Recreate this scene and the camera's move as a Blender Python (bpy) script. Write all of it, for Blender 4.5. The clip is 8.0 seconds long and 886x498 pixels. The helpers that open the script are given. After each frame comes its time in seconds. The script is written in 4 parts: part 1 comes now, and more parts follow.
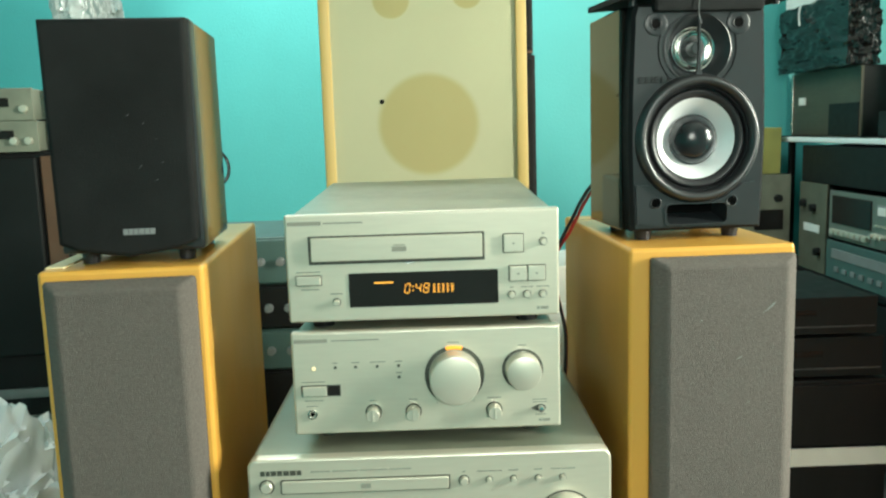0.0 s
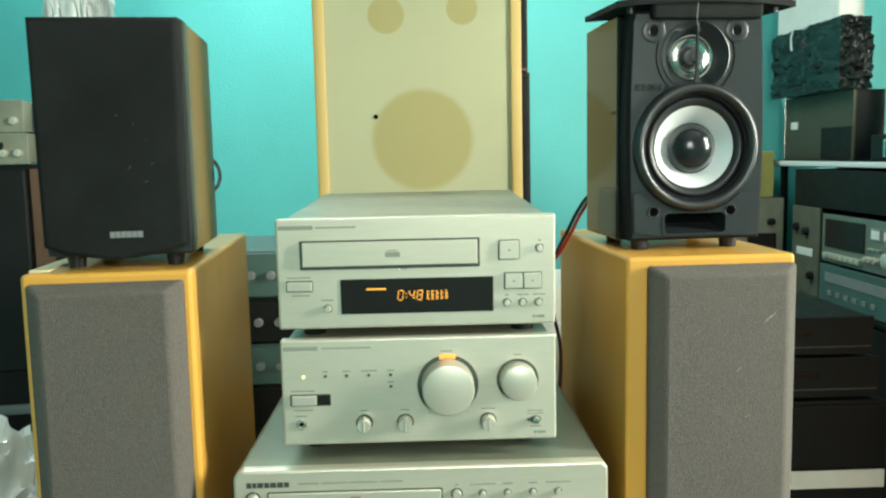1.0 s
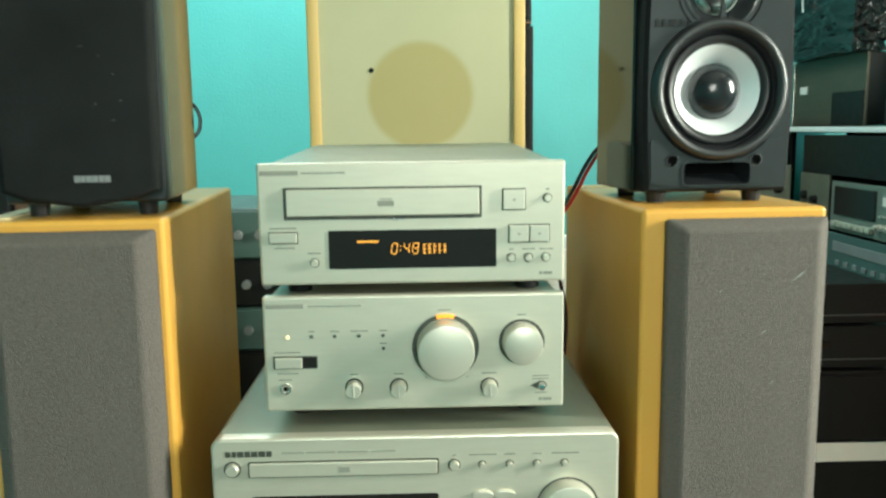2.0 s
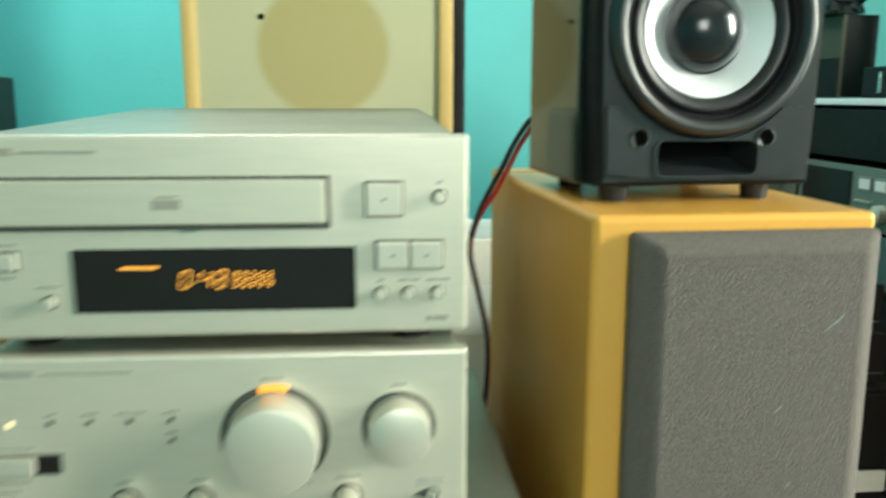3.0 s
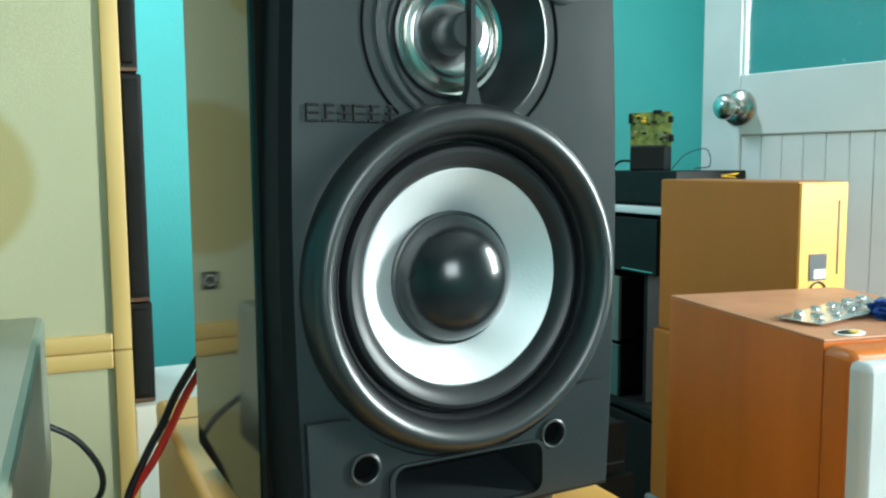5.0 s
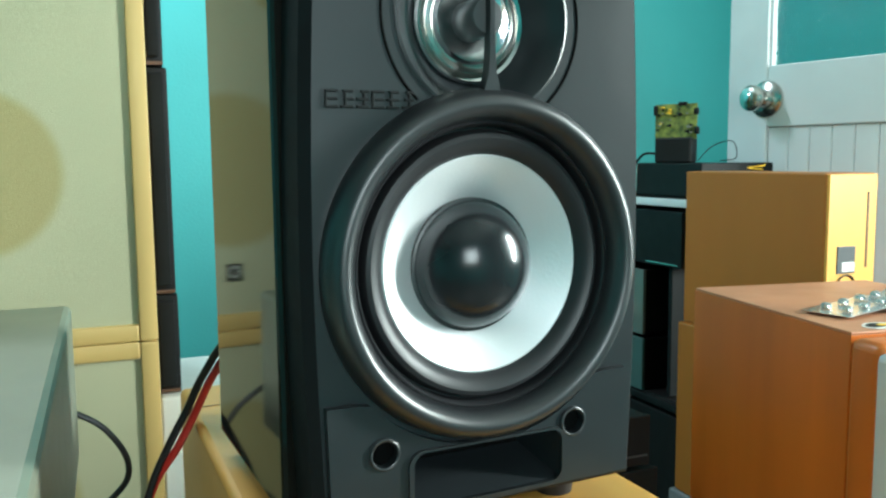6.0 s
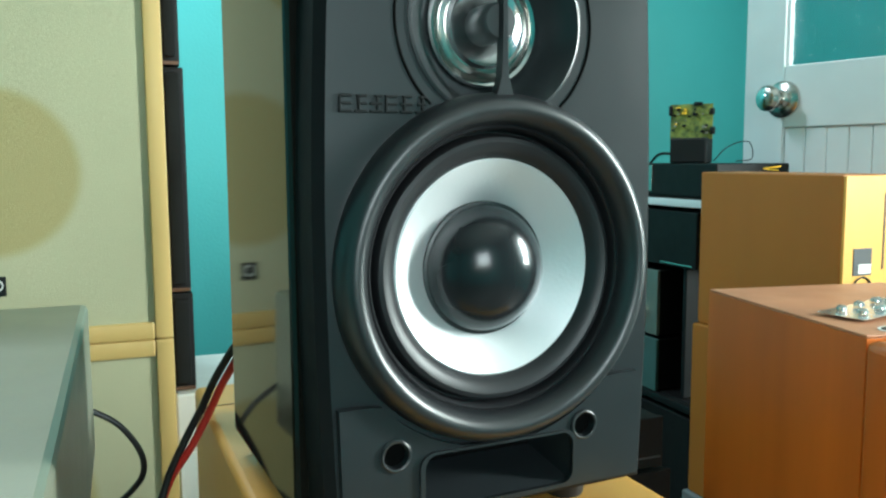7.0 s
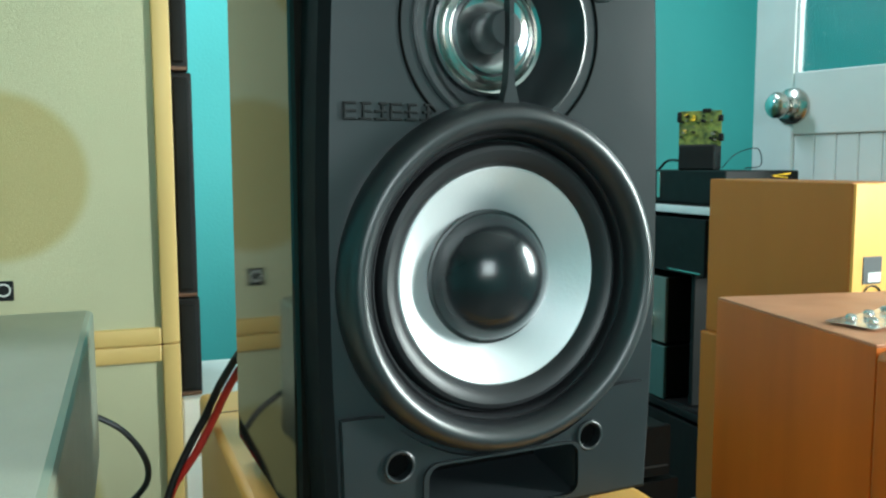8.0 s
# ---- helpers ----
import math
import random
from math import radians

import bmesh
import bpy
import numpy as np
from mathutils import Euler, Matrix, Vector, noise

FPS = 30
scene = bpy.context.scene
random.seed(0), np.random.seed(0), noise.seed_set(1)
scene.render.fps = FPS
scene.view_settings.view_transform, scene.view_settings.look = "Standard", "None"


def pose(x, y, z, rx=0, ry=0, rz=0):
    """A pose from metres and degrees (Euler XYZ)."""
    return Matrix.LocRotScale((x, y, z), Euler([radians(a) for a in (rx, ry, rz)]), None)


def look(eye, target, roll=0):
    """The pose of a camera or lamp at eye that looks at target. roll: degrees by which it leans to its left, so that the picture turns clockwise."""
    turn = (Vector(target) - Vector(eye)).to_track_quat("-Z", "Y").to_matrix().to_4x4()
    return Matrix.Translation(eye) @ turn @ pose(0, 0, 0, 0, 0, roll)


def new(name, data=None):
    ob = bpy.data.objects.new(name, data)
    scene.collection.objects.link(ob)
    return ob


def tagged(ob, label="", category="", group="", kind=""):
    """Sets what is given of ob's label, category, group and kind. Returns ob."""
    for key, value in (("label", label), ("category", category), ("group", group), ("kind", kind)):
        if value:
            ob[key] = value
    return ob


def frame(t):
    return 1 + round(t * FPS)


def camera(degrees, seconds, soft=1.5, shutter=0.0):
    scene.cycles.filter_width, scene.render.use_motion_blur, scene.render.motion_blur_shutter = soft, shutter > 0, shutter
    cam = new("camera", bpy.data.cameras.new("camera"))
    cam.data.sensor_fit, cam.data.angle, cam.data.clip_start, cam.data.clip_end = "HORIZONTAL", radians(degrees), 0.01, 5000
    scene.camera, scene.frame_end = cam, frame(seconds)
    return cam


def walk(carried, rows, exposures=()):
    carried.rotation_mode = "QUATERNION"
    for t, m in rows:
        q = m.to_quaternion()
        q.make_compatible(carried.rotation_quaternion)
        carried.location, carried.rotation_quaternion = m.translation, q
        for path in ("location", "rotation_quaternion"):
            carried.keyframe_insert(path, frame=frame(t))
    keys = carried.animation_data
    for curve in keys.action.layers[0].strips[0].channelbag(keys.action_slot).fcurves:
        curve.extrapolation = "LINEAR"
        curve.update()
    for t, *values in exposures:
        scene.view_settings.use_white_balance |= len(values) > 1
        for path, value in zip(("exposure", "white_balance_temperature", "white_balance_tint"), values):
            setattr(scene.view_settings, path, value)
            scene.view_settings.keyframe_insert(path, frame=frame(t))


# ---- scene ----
cam = camera(56.5, 8.0, 2.3, 0.5)
PATH = [
    (0, (0.012, -0.822, 1.080), (0.033, 1.158, 0.794), -1.8),
    (0.5, (0.014, -0.817, 1.058), (0.048, 1.17, 0.837), -1.5),
    (1, (0.009, -0.808, 1.058), (0.052, 1.179, 0.835), -1.2),
    (1.2, (0.009, -0.810, 1.059), (0.051, 1.178, 0.837), -1.1),
    (2.3, (0.010, -0.666, 1.011), (0.058, 1.308, 0.688), -0.6),
    (2.5, (0.024, -0.604, 1.003), (0.067, 1.366, 0.665), -0.3),
    (3, (0.087, -0.448, 1.020), (0.248, 1.513, 0.657), 0.1),
    (3.5, (0.147, -0.351, 1.074), (0.546, 1.584, 0.766), 0.6),
    (3.7, (0.160, -0.318, 1.093), (0.660, 1.604, 0.843), 0.4),
    (4, (0.169, -0.259, 1.105), (0.849, 1.614, 0.908), 0.4),
    (4.2, (0.166, -0.241, 1.108), (0.946, 1.593, 0.918), 0.3),
    (5.5, (0.159, -0.225, 1.104), (0.955, 1.599, 0.902), -0.5),
    (6, (0.161, -0.227, 1.103), (0.905, 1.617, 0.89), -0.5),
    (6.5, (0.161, -0.23, 1.106), (0.882, 1.623, 0.889), -0.3),
    (7, (0.161, -0.229, 1.105), (0.873, 1.627, 0.889), -0.3),
    (7.5, (0.161, -0.228, 1.108), (0.863, 1.634, 0.9), -0.2),
    (8, (0.163, -0.227, 1.106), (0.858, 1.637, 0.903), -0.1),
]
EXPOSURES = [(0, -0.08, 6450, 9), (2.5, -0.10, 6350, 9), (3.5, -0.10, 6250, 9), (4.2, -0.13, 5620, 8), (8, -0.36, 5600, 7)]
walk(cam, [(t, look(eye, target, roll)) for t, eye, target, roll in PATH], EXPOSURES)

# ---- world and light ----
world = bpy.data.worlds.new("world")
scene.world = world
world.use_nodes = True
wn = world.node_tree.nodes
sky = wn.new("ShaderNodeTexSky")
sky.sky_type, sky.sun_disc = "NISHITA", False
sky.sun_elevation, sky.sun_rotation = radians(40), radians(200)
world.node_tree.links.new(sky.outputs[0], wn["Background"].inputs[0])
wn["Background"].inputs[1].default_value = 0.1


def area_lamp(name, eye, target, sx, sy, watts, colour):
    data = bpy.data.lights.new(name, "AREA")
    data.shape, data.size, data.size_y, data.energy, data.color = "RECTANGLE", sx, sy, watts, colour
    ob = new(name, data)
    ob.matrix_world = look(eye, target)
    return ob


# daylight in the window beside the camera; front and ceiling fills added, unseen
area_lamp("window_light", (2.30, -0.57, 1.52), (0.0, 0.0, 1.0), 0.18, 0.95, 118, (0.98, 1.0, 0.84))
area_lamp("front_fill_light", (0.35, -2.42, 1.60), (0.1, 0.4, 1.0), 0.75, 0.75, 33, (0.95, 1.0, 0.87))
area_lamp("ceiling_fill_light", (-0.30, 1.60, 2.52), (-0.30, 1.60, 0), 1.2, 0.10, 41, (0.92, 1.0, 0.98))


# ---- materials ----
def material(name, colour, rough=0.5, metal=0.0, vary=0.12, scale=18.0, bump=0.0, bump_scale=300.0, stretch=(1, 1, 1), coat=0.0, ior=1.5,
             second=None, wear=0.0):
    m = bpy.data.materials.new(name)
    m.use_nodes = True
    n, l = m.node_tree.nodes, m.node_tree.links
    b = n["Principled BSDF"]
    b.inputs["Metallic"].default_value, b.inputs["IOR"].default_value = metal, ior
    b.inputs["Coat Weight"].default_value, b.inputs["Coat Roughness"].default_value = coat, 0.06
    at = n.new("ShaderNodeTexCoord")
    mp = n.new("ShaderNodeMapping")
    mp.inputs["Scale"].default_value = stretch
    l.new(at.outputs["Object"], mp.inputs[0])
    big = n.new("ShaderNodeTexNoise")
    big.inputs["Scale"].default_value, big.inputs["Detail"].default_value = scale, 5.0
    l.new(mp.outputs[0], big.inputs["Vector"])
    ramp = n.new("ShaderNodeValToRGB")
    ramp.color_ramp.elements[0].position, ramp.color_ramp.elements[1].position = 0.3, 0.7
    lo = second or tuple(c * (1 - vary) for c in colour)
    hi = colour if second else tuple(min(1, c * (1 + vary)) for c in colour)
    ramp.color_ramp.elements[0].color, ramp.color_ramp.elements[1].color = (*lo, 1), (*hi, 1)
    l.new(big.outputs["Fac"], ramp.inputs[0])
    l.new(ramp.outputs[0], b.inputs["Base Color"])
    soft = n.new("ShaderNodeTexNoise")
    soft.inputs["Scale"].default_value, soft.inputs["Detail"].default_value = scale * 2.7 + 3, 6.0
    l.new(at.outputs["Object"], soft.inputs["Vector"])
    span = n.new("ShaderNodeMapRange")
    span.inputs[3].default_value, span.inputs[4].default_value = max(0.02, rough * (0.82 - wear)), min(1, rough * (1.18 + wear))
    l.new(soft.outputs["Fac"], span.inputs[0])
    l.new(span.outputs[0], b.inputs["Roughness"])
    if bump:
        fine = n.new("ShaderNodeTexNoise")
        fine.inputs["Scale"].default_value, fine.inputs["Detail"].default_value = bump_scale, 3.0
        l.new(mp.outputs[0], fine.inputs["Vector"])
        bp = n.new("ShaderNodeBump")
        bp.inputs["Strength"].default_value, bp.inputs["Distance"].default_value = bump, 0.002
        l.new(fine.outputs["Fac"], bp.inputs["Height"])
        l.new(bp.outputs[0], b.inputs["Normal"])
    return m


def glow(name, colour, strength):
    m = bpy.data.materials.new(name)
    m.use_nodes = True
    b = m.node_tree.nodes["Principled BSDF"]
    b.inputs["Base Color"].default_value, b.inputs["Emission Color"].default_value = (*colour, 1), (*colour, 1)
    b.inputs["Emission Strength"].default_value = strength
    return m


def glass(name, colour, rough, bump=0.0, bump_scale=150.0):
    m = material(name, colour, rough, 0, 0.02, 10, bump, bump_scale)
    m.node_tree.nodes["Principled BSDF"].inputs["Transmission Weight"].default_value = 1.0
    return m


TEAL = material("teal_wall_paint", (0.098, 0.465, 0.455), 0.5, 0, 0.06, 2.2, 0.4, 120)
WHITE = material("white_paint", (0.72, 0.76, 0.75), 0.4, 0, 0.05, 6, 0.1, 60)
CEIL = material("ceiling_paint", (0.50, 0.52, 0.50), 0.7, 0, 0.04, 3, 0.1, 90)
FLOOR = material("floor_tile", (0.13, 0.12, 0.105), 0.4, 0, 0.15, 5)
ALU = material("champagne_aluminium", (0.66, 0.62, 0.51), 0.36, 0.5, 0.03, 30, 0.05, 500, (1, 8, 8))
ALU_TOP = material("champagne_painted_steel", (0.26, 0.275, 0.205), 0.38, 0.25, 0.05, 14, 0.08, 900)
KNOB = material("champagne_knob", (0.64, 0.61, 0.51), 0.36, 0.5, 0.02, 8)
GROOVE = material("dark_groove", (0.06, 0.065, 0.05), 0.5)
PRINT = material("grey_print", (0.28, 0.28, 0.23), 0.6)
SMOKE = material("smoked_window", (0.016, 0.014, 0.013), 0.2, 0, 0.1, 20)
SMOKE.node_tree.nodes["Principled BSDF"].inputs["Specular IOR Level"].default_value = 0.25
AMBER = glow("amber_segment", (1.0, 0.42, 0.05), 0.75)
LED = glow("amber_lamp", (1.0, 0.36, 0.03), 0.85)
LED_PALE = glow("pale_lamp", (1.0, 0.80, 0.45), 0.5)
BEECH = material("beech_veneer", (0.72, 0.365, 0.062), 0.38, 0, 0.1, 4, 0.04, 160, (1.5, 1.5, 0.12), 0.15)
BEECH_EDGE = material("pale_chipped_edge", (0.74, 0.62, 0.36), 0.5, 0, 0.1, 40)
CLOTH = material("grey_grille_cloth", (0.116, 0.099, 0.087), 0.9, 0, 0.11, 330, 0.6, 700)
BLACK_CLOTH = material("black_grille_cloth", (0.0095, 0.0105, 0.0105), 0.75, 0, 0.45, 9, 0.5, 1100)
PLASTIC = material("black_moulded_plastic", (0.018, 0.0212, 0.0235), 0.34, 0, 0.1, 25, 0.04, 1600)
GLOSS = material("black_piano_lacquer", (0.010, 0.010, 0.008), 0.05, 0, 0.2, 12, 0, 1, (1, 1, 1), 0.0, 1.48)
RING = material("glossy_black_trim", (0.012, 0.013, 0.015), 0.37, 0, 0.1, 25, 0.02, 1600, (1, 1, 1), 0, 1.75)
EDGE = material("matt_black_edge", (0.010, 0.011, 0.012), 0.75, 0, 0.1, 25, 0, 1, (1, 1, 1), 0, 1.25)
RUBBER = material("black_rubber", (0.016, 0.016, 0.018), 0.42, 0, 0.15, 40)
CONE = material("silver_cone", (0.88, 0.89, 0.90), 0.40, 0.55, 0.03, 40, 0.05, 700)
CHROME = material("bright_metal", (0.72, 0.73, 0.73), 0.13, 1.0, 0.03, 40)
STEEL = material("satin_steel", (0.55, 0.54, 0.50), 0.22, 1.0, 0.06, 30)
CAP = material("glossy_dust_cap", (0.014, 0.016, 0.018), 0.19, 0, 0.2, 25)
# near-black colour standing for the shade inside holes, sockets and grooves
HOLE_SHADE = material("hole_shade", (0.003, 0.003, 0.003), 0.9)
HOLE_SHADE.node_tree.nodes["Principled BSDF"].inputs["Specular IOR Level"].default_value = 0.08
PINE = material("yellow_pine", (0.60, 0.41, 0.14), 0.45, 0, 0.1, 6, 0.05, 120, (1, 1, 0.15))
CREAM = material("cream_grille_cloth", (0.475, 0.46, 0.290), 0.85, 0, 0.05, 3, 0.5, 900, (1, 1, 1))
BLACK_CLOTH.node_tree.nodes["Principled BSDF"].inputs["Specular IOR Level"].default_value = 0.2
BLACK_WOOD = material("black_ash_veneer", (0.008, 0.0075, 0.0075), 0.55, 0, 0.25, 12, 0.15, 200, (1, 1, 0.15))
WALNUT = material("walnut_edge", (0.11, 0.055, 0.03), 0.45, 0, 0.2, 12)
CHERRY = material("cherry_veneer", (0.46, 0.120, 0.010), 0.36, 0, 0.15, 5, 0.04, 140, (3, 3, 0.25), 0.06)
# paler, less saturated and rougher than CHERRY
CHERRY_TOP = material("paler_cherry_veneer", (0.44, 0.20, 0.10), 0.5, 0, 0.16, 9, 0.06, 140, (1, 1, 1))
HONEY = material("honey_veneer", (0.37, 0.128, 0.008), 0.5, 0, 0.08, 5, 0.04, 120, (1, 1, 0.2))
# far brighter than HONEY: light falling on this face is in the colour
HONEY_BACK = material("lit_yellow_back_board", (0.72, 0.38, 0.06), 0.45, 0, 0.06, 8)
PALE_GREY = material("pale_grey_cloth", (0.50, 0.52, 0.53), 0.8, 0, 0.06, 12, 0.4, 800)
MID_GREY = material("grey_plastic", (0.20, 0.21, 0.21), 0.5, 0, 0.1, 20)
BLACK_METAL = material("black_painted_steel", (0.007, 0.008, 0.008), 0.55, 0, 0.2, 14)
for dull in (BLACK_METAL, BLACK_WOOD):
    dull.node_tree.nodes["Principled BSDF"].inputs["Specular IOR Level"].default_value = 0.25
BRONZE = material("bronze_faceplate", (0.085, 0.075, 0.052), 0.42, 0.35, 0.1, 12, 0.04, 400, (1, 8, 8))
DECK = material("silver_green_faceplate", (0.22, 0.245, 0.215), 0.38, 0.5, 0.05, 20)
DULL = material("dull_green_enamel", (0.10, 0.105, 0.075), 0.5, 0, 0.2, 14)
BEIGE = material("beige_enamel", (0.20, 0.21, 0.16), 0.5, 0, 0.2, 14)
OLIVE = material("olive_card", (0.36, 0.35, 0.10), 0.6, 0, 0.1, 12)
MINT = material("mint_painted_board", (0.06, 0.115, 0.105), 0.5, 0, 0.1, 8)
PAPER = material("white_paper", (0.70, 0.70, 0.66), 0.6, 0, 0.05, 20)
RED = material("red_wire", (0.52, 0.03, 0.02), 0.4)
BLACK_WIRE = material("black_wire", (0.012, 0.012, 0.012), 0.4)
BLUE = material("blue_cloth", (0.01, 0.05, 0.25), 0.7)
FOIL = material("silver_foil", (0.66, 0.67, 0.66), 0.25, 0.9, 0.08, 60, 0.6, 120)
BAG = material("clear_plastic_film", (0.80, 0.83, 0.83), 0.14, 0, 0.1, 12, 0.25, 40)
BAG.node_tree.nodes["Principled BSDF"].inputs["Transmission Weight"].default_value = 0.25
DARK_PLATE = material("dark_plate", (0.06, 0.062, 0.065), 0.4)
BIN = material("black_plastic_film", (0.006, 0.0065, 0.0065), 0.13, 0, 0.2, 9, 0, 1, (1, 1, 1), 0, 1.5)
BOARD = material("green_circuit_board", (0.34, 0.38, 0.07), 0.5, 0, 0.2, 60, 0, 1, (1, 1, 1), 0, 1.5, (0.02, 0.05, 0.02))
YELLOW = material("yellow_sticker", (0.75, 0.48, 0.02), 0.4)


def driver_cloth():
    """Cream cloth that lets a tan driver show through, fading out at its rim."""
    m = material("tan_driver_through_cloth", (0.47, 0.40, 0.19), 0.85, 0, 0.04, 6, 0.5, 900)
    n, l = m.node_tree.nodes, m.node_tree.links
    at = n.new("ShaderNodeTexCoord")
    off = n.new("ShaderNodeVectorMath")
    off.operation = "SUBTRACT"
    off.inputs[1].default_value = (0.5, 0.5, 0.5)
    flat = n.new("ShaderNodeVectorMath")
    flat.operation = "MULTIPLY"
    flat.inputs[1].default_value = (1, 0, 1)
    far = n.new("ShaderNodeVectorMath")
    far.operation = "LENGTH"
    ramp = n.new("ShaderNodeValToRGB")
    ramp.color_ramp.interpolation = "EASE"
    ramp.color_ramp.elements[0].position, ramp.color_ramp.elements[1].position = 0.42, 0.5
    ramp.color_ramp.elements[0].color, ramp.color_ramp.elements[1].color = (0.40, 0.345, 0.155, 1), (0.475, 0.46, 0.290, 1)
    l.new(at.outputs["Generated"], off.inputs[0])
    l.new(off.outputs[0], flat.inputs[0])
    l.new(flat.outputs[0], far.inputs[0])
    l.new(far.outputs["Value"], ramp.inputs[0])
    l.new(ramp.outputs[0], n["Principled BSDF"].inputs["Base Color"])
    return m


TAN = driver_cloth()
PEBBLE = glass("pebbled_glass", (0.93, 1.0, 1.0), 0.08, 0.8, 160)


# ---- builders ----
def finish(bm, smooth=0.6):
    bmesh.ops.recalc_face_normals(bm, faces=bm.faces)
    for f in bm.faces:
        f.smooth = True
    for e in bm.edges:
        if len(e.link_faces) != 2:
            e.smooth = False
            continue
        turn, sizes = e.calc_face_angle(0), sorted(f.calc_area() for f in e.link_faces)
        e.smooth = turn < smooth and not (turn > 0.03 and sizes[1] > 12 * sizes[0])
    return bm


def part(name, bm, mat, parent=None, label="", at=None):
    mesh = bpy.data.meshes.new(name)
    finish(bm)
    bm.to_mesh(mesh)
    bm.free()
    mesh.materials.append(mat)
    ob = new(name, mesh)
    ob.parent = parent
    if at is not None:
        ob.matrix_basis = at
    if label:
        ob["label"] = label
    return ob


def thing(name, m, label, category, group="", kind=""):
    ob = new(name)
    ob.empty_display_size = 0.02
    ob.matrix_basis = m
    return tagged(ob, label, category, group, kind)


def box(x0, x1, y0, y1, z0, z1, bevel=0.0, seg=2, bm=None):
    bm = bm or bmesh.new()
    made = bmesh.ops.create_cube(bm, size=1)["verts"]
    for v in made:
        v.co = Vector(((x0 + x1) / 2 + v.co.x * (x1 - x0), (y0 + y1) / 2 + v.co.y * (y1 - y0), (z0 + z1) / 2 + v.co.z * (z1 - z0)))
    if bevel:
        edges = {e for v in made for e in v.link_edges}
        bmesh.ops.bevel(bm, geom=list(edges), offset=bevel, segments=seg, affect="EDGES", profile=0.5)
    return bm


def outline(pts, y0, y1, bevel=0.0, bm=None):
    """A prism: the outline in x and z, from y0 to y1, its front rim bevelled."""
    bm = bm or bmesh.new()
    f = bm.faces.new([bm.verts.new((x, y0, z)) for x, z in pts])
    made = bmesh.ops.extrude_face_region(bm, geom=[f])
    bmesh.ops.translate(bm, verts=[g for g in made["geom"] if isinstance(g, bmesh.types.BMVert)], vec=(0, y1 - y0, 0))
    if bevel:
        rim = [e for e in bm.edges if all(abs(v.co.y - y0) < 1e-6 for v in e.verts)]
        bmesh.ops.bevel(bm, geom=rim, offset=bevel, segments=3, affect="EDGES", profile=0.5)
    return bm


def plate(loops, y0, y1, bm=None):
    """A plate from y0 to y1: the first loop is its rim, the others are holes through it."""
    bm = bm or bmesh.new()
    edges = []
    for loop in loops:
        vs = [bm.verts.new((x, y0, z)) for x, z in loop]
        edges += [bm.edges.new((a, b)) for a, b in zip(vs, vs[1:] + vs[:1])]
    made = bmesh.ops.triangle_fill(bm, use_beauty=True, use_dissolve=False, edges=edges)
    faces = [g for g in made["geom"] if isinstance(g, bmesh.types.BMFace)]
    made = bmesh.ops.extrude_face_region(bm, geom=faces)
    bmesh.ops.translate(bm, verts=[g for g in made["geom"] if isinstance(g, bmesh.types.BMVert)], vec=(0, y1 - y0, 0))
    return bm


def rounded(x0, x1, z0, z1, r, n=6):
    pts = []
    for cx, cz, a in ((x1 - r, z1 - r, 0), (x0 + r, z1 - r, 90), (x0 + r, z0 + r, 180), (x1 - r, z0 + r, 270)):
        for i in range(n + 1):
            b = radians(a + 90 * i / n)
            pts.append((cx + r * math.cos(b), cz + r * math.sin(b)))
    return pts


def circle(cx, cz, r, n=40, rz=None):
    return [(cx + r * math.cos(2 * math.pi * i / n), cz + (rz or r) * math.sin(2 * math.pi * i / n)) for i in range(n)]


def lathe(profile, cx=0.0, cz=0.0, n=56, closed=False, bm=None):
    """Turns (radius, y) pairs about the y axis through (cx, cz)."""
    bm = bm or bmesh.new()
    rings = []
    for r, y in profile:
        if r < 1e-5:
            rings.append([bm.verts.new((cx, y, cz))])
        else:
            rings.append([bm.verts.new((cx + r * math.cos(2 * math.pi * i / n), y, cz + r * math.sin(2 * math.pi * i / n))) for i in range(n)])
    pairs = list(zip(rings, rings[1:])) + ([(rings[-1], rings[0])] if closed else [])
    for a, b in pairs:
        for i in range(n):
            j = (i + 1) % n
            if len(a) == 1 and len(b) > 1:
                bm.faces.new((a[0], b[i], b[j]))
            elif len(b) == 1 and len(a) > 1:
                bm.faces.new((a[i], b[0], a[j]))
            elif len(a) > 1:
                bm.faces.new((a[i], b[i], b[j], a[j]))
    return bm


def tube(points, r, n=10, steps=10, bm=None):
    """A smooth round cable through the points."""
    bm = bm or bmesh.new()
    P = [Vector(p) for p in points]
    P = [P[0] * 2 - P[1]] + P + [P[-1] * 2 - P[-2]]
    line = []
    for i in range(1, len(P) - 2):
        for k in range(steps):
            t = k / steps
            a, b, c, d = P[i - 1], P[i], P[i + 1], P[i + 2]
            line.append(0.5 * ((2 * b) + (c - a) * t + (2 * a - 5 * b + 4 * c - d) * t * t + (3 * b - a - 3 * c + d) * t ** 3))
    line.append(P[-2])
    rings, side = [], None
    for i, p in enumerate(line):
        d = (line[min(i + 1, len(line) - 1)] - line[max(i - 1, 0)]).normalized()
        if side is None:
            side = d.orthogonal().normalized()
        side = (side - d * side.dot(d)).normalized()
        up = d.cross(side)
        rings.append([bm.verts.new(p + r * (math.cos(2 * math.pi * k / n) * side + math.sin(2 * math.pi * k / n) * up)) for k in range(n)])
    for a, b in zip(rings, rings[1:]):
        for k in range(n):
            bm.faces.new((a[k], a[(k + 1) % n], b[(k + 1) % n], b[k]))
    bm.faces.new(rings[0])
    bm.faces.new(rings[-1])
    return bm


